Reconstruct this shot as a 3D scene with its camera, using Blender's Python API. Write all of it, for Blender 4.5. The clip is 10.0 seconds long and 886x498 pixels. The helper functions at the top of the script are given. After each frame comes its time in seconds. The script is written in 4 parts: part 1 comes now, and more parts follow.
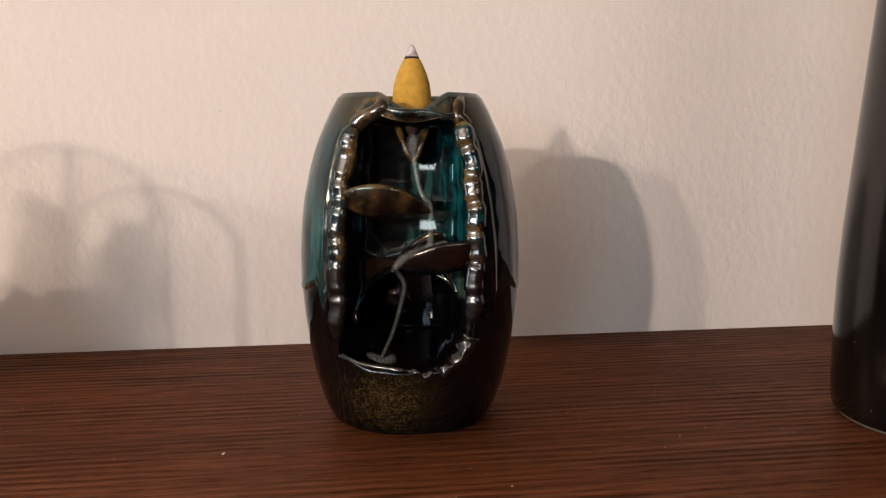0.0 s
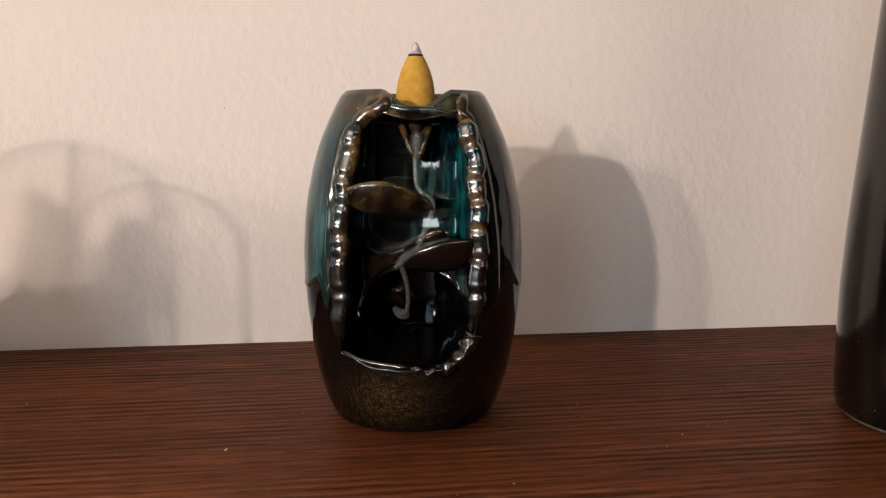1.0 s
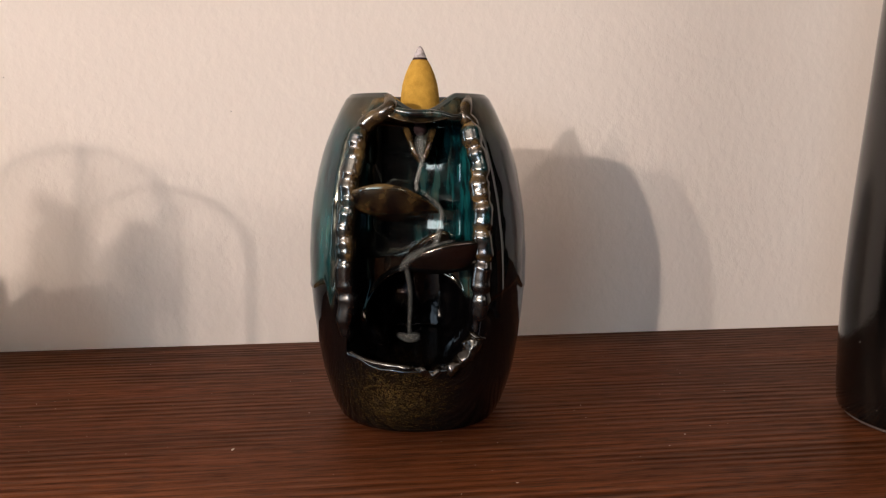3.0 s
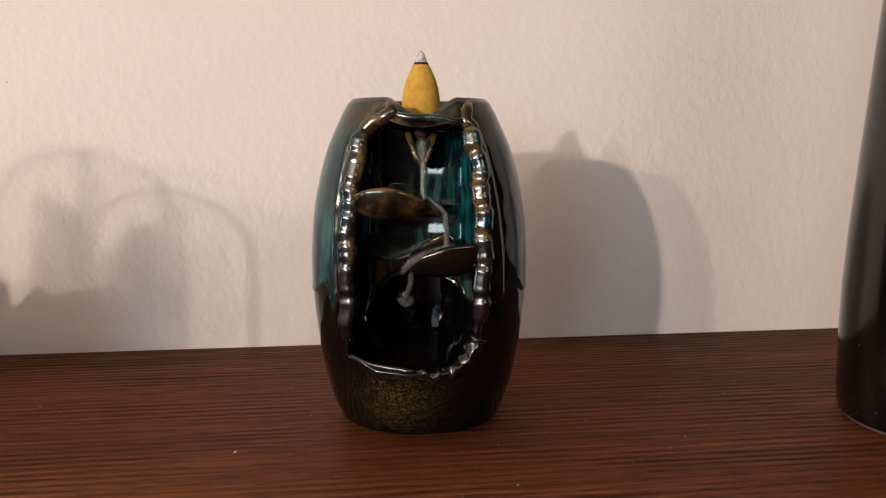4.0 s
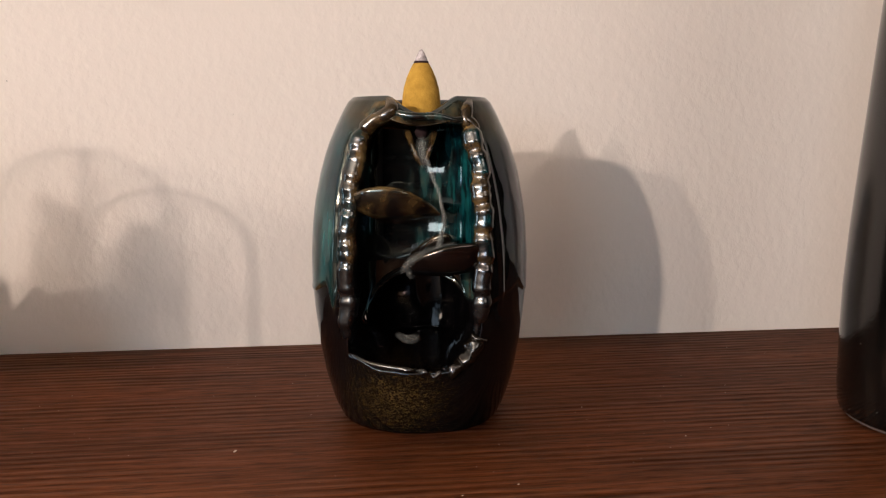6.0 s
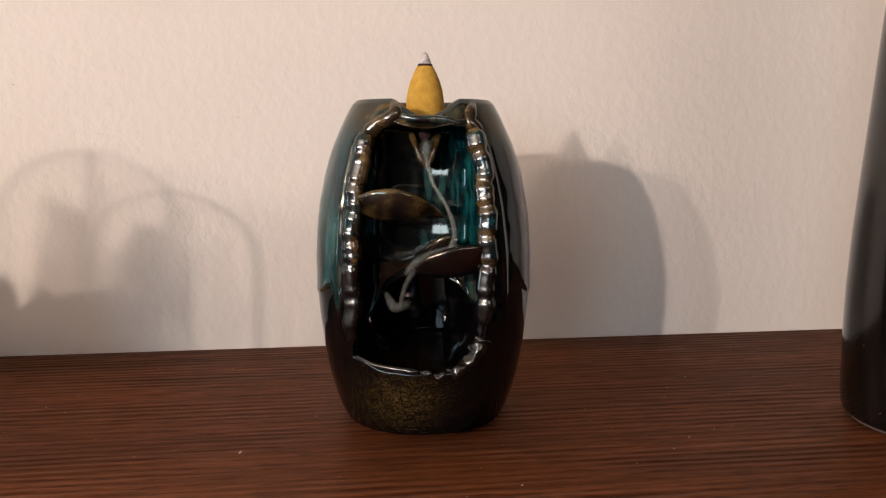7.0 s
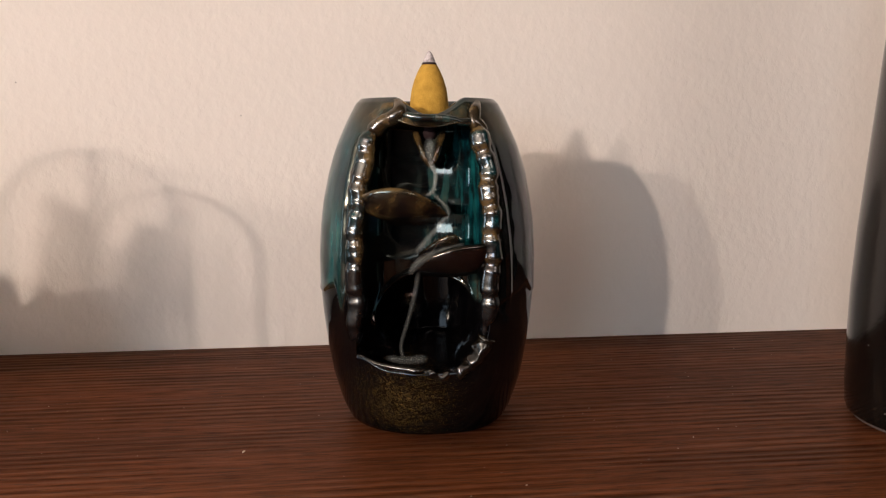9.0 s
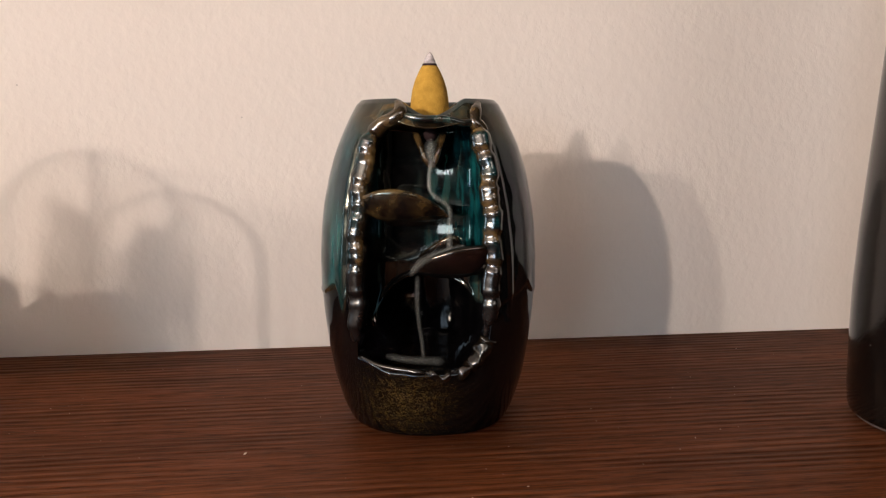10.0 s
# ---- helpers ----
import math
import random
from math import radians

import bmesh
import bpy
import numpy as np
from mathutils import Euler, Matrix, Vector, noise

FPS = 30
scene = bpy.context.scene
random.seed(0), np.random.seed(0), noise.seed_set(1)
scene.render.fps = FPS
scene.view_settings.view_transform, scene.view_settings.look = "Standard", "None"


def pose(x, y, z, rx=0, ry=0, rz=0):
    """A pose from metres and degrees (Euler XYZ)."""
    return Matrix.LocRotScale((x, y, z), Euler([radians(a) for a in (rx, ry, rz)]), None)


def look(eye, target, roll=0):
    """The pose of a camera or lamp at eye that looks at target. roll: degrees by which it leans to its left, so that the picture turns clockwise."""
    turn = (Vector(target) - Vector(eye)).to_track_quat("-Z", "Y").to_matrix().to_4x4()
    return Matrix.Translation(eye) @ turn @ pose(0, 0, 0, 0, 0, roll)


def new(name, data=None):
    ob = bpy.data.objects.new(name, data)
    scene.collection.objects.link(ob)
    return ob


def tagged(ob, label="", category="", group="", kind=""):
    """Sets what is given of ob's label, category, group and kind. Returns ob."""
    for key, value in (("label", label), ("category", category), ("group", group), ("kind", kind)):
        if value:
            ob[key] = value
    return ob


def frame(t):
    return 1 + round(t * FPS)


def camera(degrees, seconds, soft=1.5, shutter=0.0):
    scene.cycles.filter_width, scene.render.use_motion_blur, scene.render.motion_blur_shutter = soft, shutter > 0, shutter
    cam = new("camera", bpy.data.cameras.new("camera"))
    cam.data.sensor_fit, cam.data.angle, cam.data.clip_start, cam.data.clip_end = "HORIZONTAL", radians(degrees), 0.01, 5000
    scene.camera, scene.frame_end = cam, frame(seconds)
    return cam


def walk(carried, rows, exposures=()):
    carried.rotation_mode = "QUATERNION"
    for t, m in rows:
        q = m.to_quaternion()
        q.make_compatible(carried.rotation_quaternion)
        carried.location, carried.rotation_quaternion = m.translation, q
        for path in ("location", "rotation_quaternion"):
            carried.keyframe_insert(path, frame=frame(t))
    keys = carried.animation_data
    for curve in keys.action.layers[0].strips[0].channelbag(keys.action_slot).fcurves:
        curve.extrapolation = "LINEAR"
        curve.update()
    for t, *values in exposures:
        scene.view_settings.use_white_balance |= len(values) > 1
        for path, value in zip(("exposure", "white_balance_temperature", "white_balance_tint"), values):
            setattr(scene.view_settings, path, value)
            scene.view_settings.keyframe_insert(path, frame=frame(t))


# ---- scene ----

# ---------------------------------------------------------------- camera
cam = camera(52.0, 10.0, 1.2)
PATH = [
    (0, (-0.03941, -0.31595, 0.10097), (0.04046, 0.17323, 0.03521), 0.082),
    (0.5, (-0.03869, -0.31652, 0.09991), (0.03877, 0.17324, 0.03561), 0.094),
    (1, (-0.03865, -0.31624, 0.10033), (0.03833, 0.17336, 0.03425), 0.260),
    (1.5, (-0.03879, -0.31789, 0.10022), (0.03737, 0.17203, 0.03557), 0.044),
    (2, (-0.03920, -0.31891, 0.10095), (0.03657, 0.17120, 0.03724), 0.009),
    (2.5, (-0.03864, -0.31870, 0.10091), (0.03618, 0.17127, 0.03510), 0.108),
    (4, (-0.03849, -0.32095, 0.10166), (0.03417, 0.16954, 0.03729), 0.086),
    (4.5, (-0.03835, -0.32052, 0.10097), (0.03500, 0.17001, 0.03778), 0.016),
    (5, (-0.03857, -0.31942, 0.10166), (0.03477, 0.17085, 0.03641), 0.124),
    (5.5, (-0.03840, -0.31967, 0.10100), (0.03496, 0.17065, 0.03613), 0.114),
    (7, (-0.03845, -0.32178, 0.10150), (0.03172, 0.16919, 0.03804), -0.026),
    (7.5, (-0.04032, -0.31698, 0.10142), (0.03047, 0.17358, 0.03552), 0.053),
    (8, (-0.04062, -0.31610, 0.10012), (0.03045, 0.17440, 0.03410), 0.173),
    (8.5, (-0.03966, -0.31872, 0.10016), (0.03117, 0.17209, 0.03624), 0.036),
    (9, (-0.03964, -0.32089, 0.10144), (0.03046, 0.17002, 0.03746), 0.075),
    (9.5, (-0.03876, -0.31995, 0.10153), (0.03103, 0.17083, 0.03620), 0.007),
    (10, (-0.03906, -0.32073, 0.10172), (0.02962, 0.17040, 0.03787), -0.145),
]
walk(cam, [(t, look(eye, target, roll)) for t, eye, target, roll in PATH])

# ---------------------------------------------------------------- light
scene.view_settings.exposure = 0.28
world = bpy.data.worlds.new("room_world")
scene.world = world
world.use_nodes = True
world.node_tree.nodes["Background"].inputs[0].default_value = (0.5, 0.55, 0.62, 1)
world.node_tree.nodes["Background"].inputs[1].default_value = 0.05


def bulb(name, x, y, z, watts, colour, radius):
    d = bpy.data.lights.new(name, "POINT")
    d.energy, d.color, d.shadow_soft_size = watts, colour, radius
    ob = new(name, d)
    ob.matrix_basis = pose(x, y, z)
    return ob


# three warm bulbs of one fitting, to the side of and behind the camera
bulb("bulb_light", -2.24, -2.87, 0.810, 298, (1.0, 0.838, 0.725), 0.046)
bulb("bulb_light", -2.42, -2.47, 0.827, 164, (1.0, 0.838, 0.725), 0.040)
bulb("bulb_light", -2.73, -2.22, 0.860, 22, (1.0, 0.838, 0.725), 0.078)
# an unseen fill lamp further back, added to lift the shadows by the ceiling
up = bpy.data.lights.new("ceiling_fill", "SPOT")
up.energy, up.color, up.spot_size, up.spot_blend, up.shadow_soft_size = 1650, (1.0, 0.925, 0.905), radians(84), 0.6, 0.06
new("ceiling_fill", up).matrix_basis = look((0.9, -4.0, -0.2), (1.1, -3.9, 1.75))
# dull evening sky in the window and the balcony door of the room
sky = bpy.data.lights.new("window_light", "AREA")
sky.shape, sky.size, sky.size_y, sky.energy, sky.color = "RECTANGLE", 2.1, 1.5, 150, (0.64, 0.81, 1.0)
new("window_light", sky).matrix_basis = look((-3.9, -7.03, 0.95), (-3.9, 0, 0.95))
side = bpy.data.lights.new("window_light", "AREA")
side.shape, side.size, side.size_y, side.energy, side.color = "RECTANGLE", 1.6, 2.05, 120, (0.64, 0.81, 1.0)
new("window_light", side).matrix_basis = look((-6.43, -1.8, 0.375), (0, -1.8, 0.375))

# ---------------------------------------------------------------- materials


def material(name):
    m = bpy.data.materials.new(name)
    m.use_nodes = True
    nt = m.node_tree
    return m, nt, nt.nodes["Principled BSDF"]


def node(nt, kind, **values):
    n = nt.nodes.new(kind)
    for key, value in values.items():
        n.inputs[key.replace("_", " ")].default_value = value
    return n


def coords(nt, scale=(1, 1, 1), space="Object"):
    tc = nt.nodes.new("ShaderNodeTexCoord")
    mp = nt.nodes.new("ShaderNodeMapping")
    mp.inputs["Scale"].default_value = scale
    nt.links.new(tc.outputs[space], mp.inputs["Vector"])
    return mp.outputs["Vector"]


def noise_tex(nt, vec, scale, detail=4.0, rough=0.5):
    n = node(nt, "ShaderNodeTexNoise", Scale=scale, Detail=detail, Roughness=rough)
    nt.links.new(vec, n.inputs["Vector"])
    return n.outputs["Fac"]


def ramp(nt, fac, stops):
    r = nt.nodes.new("ShaderNodeValToRGB")
    el = r.color_ramp.elements
    while len(el) < len(stops):
        el.new(0.5)
    for e, (p, c) in zip(el, stops):
        e.position = p
        e.color = (*c, 1) if len(c) == 3 else c
    nt.links.new(fac, r.inputs["Fac"])
    return r.outputs["Color"]


def grey(a):
    return (a, a, a)


def mix(nt, fac, a, b, blend="MIX"):
    m = nt.nodes.new("ShaderNodeMix")
    m.data_type, m.blend_type = "RGBA", blend
    for sock, v in ((m.inputs["Factor"], fac), (m.inputs["A"], a), (m.inputs["B"], b)):
        if isinstance(v, bpy.types.NodeSocket):
            nt.links.new(v, sock)
        elif isinstance(v, tuple):
            sock.default_value = (*v, 1)
        else:
            sock.default_value = v
    return m.outputs["Result"]


def bump(nt, bsdf, height, strength, distance, chain=None):
    b = node(nt, "ShaderNodeBump", Strength=strength, Distance=distance)
    nt.links.new(height, b.inputs["Height"])
    if chain:
        nt.links.new(chain, b.inputs["Normal"])
    nt.links.new(b.outputs["Normal"], bsdf.inputs["Normal"])
    return b.outputs["Normal"]


def attribute(nt, name):
    a = nt.nodes.new("ShaderNodeAttribute")
    a.attribute_name = name
    return a


def plaster():
    m, nt, b = material("painted_plaster")
    v = coords(nt)
    big = noise_tex(nt, v, 6.0, 3)
    nt.links.new(ramp(nt, big, [(0.3, (0.795, 0.720, 0.65)), (0.7, (0.825, 0.750, 0.68))]), b.inputs["Base Color"])
    b.inputs["Roughness"].default_value = 0.75
    b.inputs["Specular IOR Level"].default_value = 0.25
    n1 = noise_tex(nt, coords(nt, (1, 1, 0.8)), 190.0, 3, 0.55)
    n2 = noise_tex(nt, v, 700.0, 2)
    first = bump(nt, b, ramp(nt, n1, [(0.38, grey(0)), (0.75, grey(1))]), 0.16, 0.0007)
    bump(nt, b, n2, 0.12, 0.0004, first)
    return m


def dark_wood():
    m, nt, b = material("dark_walnut_laminate")
    w = noise_tex(nt, coords(nt, (5, 14, 14)), 1.0, 2)

    def grain(scale, bend, detail, rough):
        add = nt.nodes.new("ShaderNodeVectorMath")
        add.operation = "MULTIPLY_ADD"
        nt.links.new(w, add.inputs[0])
        add.inputs[1].default_value = (0, bend, 0)
        nt.links.new(coords(nt, scale), add.inputs[2])
        return noise_tex(nt, add.outputs[0], 1.0, detail, rough)

    broad = grain((4, 90, 90), 1.2, 3, 0.5)
    fine = grain((36, 430, 430), 1.8, 6, 0.72)
    pores = grain((85, 1050, 1050), 3.0, 3, 0.6)
    cloud = noise_tex(nt, coords(nt, (6, 14, 14)), 1.0, 2)
    # raised ribs of the embossed grain
    rib = nt.nodes.new("ShaderNodeTexWave")
    rib.wave_type, rib.bands_direction = "BANDS", "Y"
    rib.inputs["Scale"].default_value = 1.0
    rib.inputs["Distortion"].default_value = 6.5
    rib.inputs["Detail"].default_value = 4.0
    rib.inputs["Detail Scale"].default_value = 0.55
    rib.inputs["Detail Roughness"].default_value = 0.55
    nt.links.new(coords(nt, (7.0, 66, 66)), rib.inputs["Vector"])
    where = noise_tex(nt, coords(nt, (11, 42, 42)), 1.0, 3)
    ribs = mix(nt, ramp(nt, where, [(0.36, grey(0.12)), (0.62, grey(1.0))]), grey(0.5), rib.outputs["Fac"])
    c = ramp(nt, broad, [(0.26, (0.082, 0.0240, 0.0080)), (0.50, (0.126, 0.0385, 0.0134)), (0.74, (0.172, 0.0560, 0.0212))])
    # rib troughs darkened in the colour to strengthen the relief
    c = mix(nt, 0.52, c, ramp(nt, ribs, [(0.03, grey(0.35)), (0.32, grey(0.92)), (0.9, grey(1.25))]), "MULTIPLY")
    c = mix(nt, 0.7, c, ramp(nt, fine, [(0.31, grey(0.26)), (0.44, grey(0.93)), (0.64, grey(1.65))]), "MULTIPLY")
    c = mix(nt, 0.85, c, ramp(nt, pores, [(0.34, grey(0.35)), (0.5, grey(1.10))]), "MULTIPLY")
    c = mix(nt, 0.6, c, ramp(nt, cloud, [(0.35, grey(0.70)), (0.65, grey(1.25))]), "MULTIPLY")
    # tan on the crests puts the ribs' sheen into the colour
    c = mix(nt, ramp(nt, ribs, [(0.55, grey(0)), (1.0, grey(0.45))]), c, (0.170, 0.082, 0.046))
    nt.links.new(c, b.inputs["Base Color"])
    nt.links.new(ramp(nt, fine, [(0.3, grey(0.66)), (0.7, grey(0.44))]), b.inputs["Roughness"])
    nt.links.new(ramp(nt, ribs, [(0.1, grey(0.01)), (0.9, grey(0.06))]), b.inputs["Specular IOR Level"])
    low = bump(nt, b, ribs, 0.65, 0.0009)
    first = bump(nt, b, fine, 0.8, 0.0006, low)
    bump(nt, b, pores, 0.35, 0.0002, first)
    return m


def glaze(name="kiln_glaze", ior=1.43, shine=0.07, skin=1.465):
    """Dark kiln glaze. The mesh carries where the teal coat, the brown breaking on ridges or painted as a reflection,
    and the gold-flecked foot lie.
    """
    m, nt, b = material(name)
    teal, brown, foot = attribute(nt, "teal"), attribute(nt, "brown"), attribute(nt, "foot")
    streak = noise_tex(nt, coords(nt, (330, 330, 30)), 1.0, 6, 0.68)
    fine = noise_tex(nt, coords(nt), 420.0, 4, 0.6)
    base = ramp(nt, streak, [(0.3, (0.0006, 0.0006, 0.0009)), (0.7, (0.0025, 0.002, 0.002))])
    tcol = ramp(nt, streak, [(0.33, (0.0004, 0.003, 0.005)), (0.44, (0.0010, 0.019, 0.023)), (0.54, (0.003, 0.048, 0.051)), (0.64, (0.005, 0.063, 0.061)), (0.74, (0.026, 0.068, 0.034))])
    patch = noise_tex(nt, coords(nt), 210.0, 5, 0.62)
    bcol = ramp(nt, patch, [(0.32, (0.004, 0.003, 0.002)), (0.45, (0.030, 0.018, 0.007)), (0.55, (0.064, 0.037, 0.012)), (0.68, (0.105, 0.068, 0.024))])
    c = mix(nt, teal.outputs["Fac"], base, tcol)
    c = mix(nt, brown.outputs["Fac"], c, bcol)
    # gold flecks
    vor = node(nt, "ShaderNodeTexVoronoi", Scale=10000.0)
    nt.links.new(coords(nt), vor.inputs["Vector"])
    sep = nt.nodes.new("ShaderNodeSeparateColor")
    nt.links.new(vor.outputs["Color"], sep.inputs["Color"])
    fk = nt.nodes.new("ShaderNodeMath")
    fk.operation = "LESS_THAN"
    nt.links.new(sep.outputs["Red"], fk.inputs[0])
    nt.links.new(foot.outputs["Fac"], fk.inputs[1])
    # soft brown sheen of the foot, mixed into the colour
    sheen = nt.nodes.new("ShaderNodeMath")
    sheen.operation, sheen.inputs[1].default_value, sheen.use_clamp = "MULTIPLY", 3.0, True
    nt.links.new(foot.outputs["Fac"], sheen.inputs[0])
    c = mix(nt, sheen.outputs[0], c, ramp(nt, fine, [(0.35, (0.003, 0.0018, 0.0006)), (0.65, (0.014, 0.0085, 0.0026))]))
    speck = ramp(nt, fine, [(0.35, (0.04, 0.022, 0.006)), (0.65, (0.20, 0.125, 0.040))])
    c = mix(nt, fk.outputs[0], c, speck)
    nt.links.new(c, b.inputs["Base Color"])
    rough = nt.nodes.new("ShaderNodeMapRange")
    rough.inputs["From Max"].default_value = 0.13
    rough.inputs["To Min"].default_value, rough.inputs["To Max"].default_value = shine, 0.25
    nt.links.new(foot.outputs["Fac"], rough.inputs["Value"])
    satin = nt.nodes.new("ShaderNodeMath")
    satin.operation, satin.inputs[1].default_value = "MULTIPLY_ADD", 0.18
    nt.links.new(attribute(nt, "satin").outputs["Fac"], satin.inputs[0])
    nt.links.new(rough.outputs["Result"], satin.inputs[2])
    nt.links.new(satin.outputs[0], b.inputs["Roughness"])
    b.inputs["IOR"].default_value = ior
    # gloss cut deep in the cave and low on the body, to keep them dark
    gloss = nt.nodes.new("ShaderNodeMapRange")
    gloss.inputs["To Min"].default_value, gloss.inputs["To Max"].default_value = 0.5, 0.16
    nt.links.new(attribute(nt, "dulled").outputs["Fac"], gloss.inputs["Value"])
    nt.links.new(gloss.outputs["Result"], b.inputs["Specular IOR Level"])
    # oily lustre of the fired skin
    film = nt.nodes.new("ShaderNodeMapRange")
    film.inputs["From Min"].default_value, film.inputs["From Max"].default_value = 0.3, 0.7
    film.inputs["To Min"].default_value, film.inputs["To Max"].default_value = 210.0, 360.0
    nt.links.new(noise_tex(nt, coords(nt, (1, 1, 1.6)), 34.0, 4, 0.55), film.inputs["Value"])
    thin = nt.nodes.new("ShaderNodeMapRange")
    thin.inputs["To Min"].default_value, thin.inputs["To Max"].default_value = 1.0, 0.0
    nt.links.new(attribute(nt, "dulled").outputs["Fac"], thin.inputs["Value"])
    coat = nt.nodes.new("ShaderNodeMath")
    coat.operation = "MULTIPLY"
    nt.links.new(film.outputs["Result"], coat.inputs[0])
    nt.links.new(thin.outputs["Result"], coat.inputs[1])
    nt.links.new(coat.outputs[0], b.inputs["Thin Film Thickness"])
    b.inputs["Thin Film IOR"].default_value = skin
    first = bump(nt, b, noise_tex(nt, coords(nt), 90.0, 2), 0.12, 0.0006)
    bump(nt, b, fine, 0.08, 0.0002, first)
    return m


def plain(name, colour, rough, spec=0.5, scale=60.0, relief=0.0, vary=0.25):
    m, nt, b = material(name)
    n = noise_tex(nt, coords(nt), scale, 4)
    lo, hi = tuple(a * (1 - vary) for a in colour), tuple(min(1, a * (1 + vary)) for a in colour)
    nt.links.new(ramp(nt, n, [(0.3, lo), (0.7, hi)]), b.inputs["Base Color"])
    b.inputs["Roughness"].default_value = rough
    b.inputs["Specular IOR Level"].default_value = spec
    if relief:
        bump(nt, b, noise_tex(nt, coords(nt), scale * 8, 4), 0.5, relief)
    return m


def incense_paste():
    """Pressed mustard paste with fine grain and a few hairline cracks."""
    m, nt, b = material("incense_paste")
    n = noise_tex(nt, coords(nt), 420.0, 4)
    c = ramp(nt, n, [(0.3, (0.290, 0.160, 0.026)), (0.7, (0.385, 0.220, 0.038))])
    warp = node(nt, "ShaderNodeTexNoise", Scale=500.0, Detail=2.0)
    nt.links.new(coords(nt), warp.inputs["Vector"])
    off = nt.nodes.new("ShaderNodeVectorMath")
    off.operation = "MULTIPLY_ADD"
    nt.links.new(warp.outputs["Color"], off.inputs[0])
    off.inputs[1].default_value = (0.003, 0.003, 0.003)
    nt.links.new(coords(nt), off.inputs[2])
    vor = node(nt, "ShaderNodeTexVoronoi", Scale=190.0)
    vor.feature = "DISTANCE_TO_EDGE"
    nt.links.new(off.outputs[0], vor.inputs["Vector"])
    line = ramp(nt, vor.outputs["Distance"], [(0.0, grey(1)), (0.035, grey(0))])
    where = ramp(nt, noise_tex(nt, coords(nt), 160.0, 2), [(0.56, grey(0)), (0.70, grey(0.8))])
    crack = mix(nt, 1.0, line, where, "MULTIPLY")
    c = mix(nt, crack, c, (0.12, 0.055, 0.012))
    nt.links.new(c, b.inputs["Base Color"])
    b.inputs["Roughness"].default_value = 0.9
    b.inputs["Specular IOR Level"].default_value = 0.1
    bump(nt, b, noise_tex(nt, coords(nt), 1500.0, 4), 0.5, 0.0003)
    return m


def black_ceramic():
    m, nt, b = material("black_glazed_ceramic")
    n = noise_tex(nt, coords(nt, (1, 1, 0.25)), 120.0, 5, 0.6)
    nt.links.new(ramp(nt, n, [(0.35, (0.0014, 0.0012, 0.0011)), (0.6, (0.0040, 0.0031, 0.0026)), (0.78, (0.014, 0.0095, 0.0065))]), b.inputs["Base Color"])
    nt.links.new(ramp(nt, n, [(0.3, grey(0.09)), (0.7, grey(0.14))]), b.inputs["Roughness"])
    b.inputs["IOR"].default_value = 1.5
    bump(nt, b, noise_tex(nt, coords(nt), 900.0, 3), 0.12, 0.0002)
    return m


def thin_smoke(name, density):
    m, nt, b = material(name)
    out = nt.nodes["Material Output"]
    tr = nt.nodes.new("ShaderNodeBsdfTransparent")
    df = nt.nodes.new("ShaderNodeBsdfDiffuse")
    df.inputs["Color"].default_value = (0.88, 0.88, 0.80, 1)
    tl = nt.nodes.new("ShaderNodeBsdfTranslucent")
    tl.inputs["Color"].default_value = (0.86, 0.88, 0.86, 1)
    both = nt.nodes.new("ShaderNodeMixShader")
    nt.links.new(df.outputs[0], both.inputs[1])
    nt.links.new(tl.outputs[0], both.inputs[2])
    ms = nt.nodes.new("ShaderNodeMixShader")
    n = noise_tex(nt, coords(nt), 500.0, 3)
    mr = nt.nodes.new("ShaderNodeMapRange")
    mr.inputs["To Min"].default_value, mr.inputs["To Max"].default_value = density * 0.7, min(1, density * 1.3)
    nt.links.new(n, mr.inputs["Value"])
    nt.links.new(mr.outputs["Result"], ms.inputs["Fac"])
    nt.links.new(tr.outputs[0], ms.inputs[1])
    nt.links.new(both.outputs[0], ms.inputs[2])
    nt.links.new(ms.outputs[0], out.inputs["Surface"])
    nt.nodes.remove(b)
    return m


LUSTRE = glaze("lustre_glaze", 1.55, 0.16, 1.56)
SATIN = glaze("satin_glaze", 1.45, 0.15, 1.49)
PLASTER, WOOD, GLAZE, VASE = plaster(), dark_wood(), glaze(), black_ceramic()
CONE = incense_paste()
ASH = plain("incense_ash", (0.36, 0.315, 0.31), 0.95, 0.05, 700.0, 0.0005, 0.35)
CHAR_AND_SHADE = plain("char_and_vent_shade", (0.022, 0.012, 0.012), 0.9, 0.1, 400.0, 0.0002)
# walls out of view, coloured dark so that the glaze mirrors little
ROOM = plain("dark_unseen_wall", (0.034, 0.028, 0.025), 0.8, 0.2, 12.0, 0, 0.12)
FLOOR = plain("oak_floor", (0.09, 0.055, 0.034), 0.5, 0.4, 8.0)
CEIL = plain("ceiling_paint", (0.78, 0.75, 0.71), 0.85, 0.2, 5.0, 0, 0.03)
FRAME = plain("white_frame_paint", (0.75, 0.75, 0.73), 0.4, 0.4, 20.0, 0, 0.03)
DUST = plain("pale_dust", (0.62, 0.55, 0.45), 0.9, 0.1, 900.0)
WAX = plain("brown_wood_stain", (0.06, 0.042, 0.035), 0.6, 0.3, 30.0, 0, 0.1)
SMOKE = thin_smoke("incense_smoke", 0.054)
SOFT = thin_smoke("soft_smoke", 0.034)
FAINT = thin_smoke("faint_smoke", 0.017)


# ---------------------------------------------------------------- mesh helpers
def part(name, bm, mat, parent=None, label=""):
    me = bpy.data.meshes.new(name)
    bm.to_mesh(me)
    bm.free()
    return mesh_part(name, me, mat, parent, label)


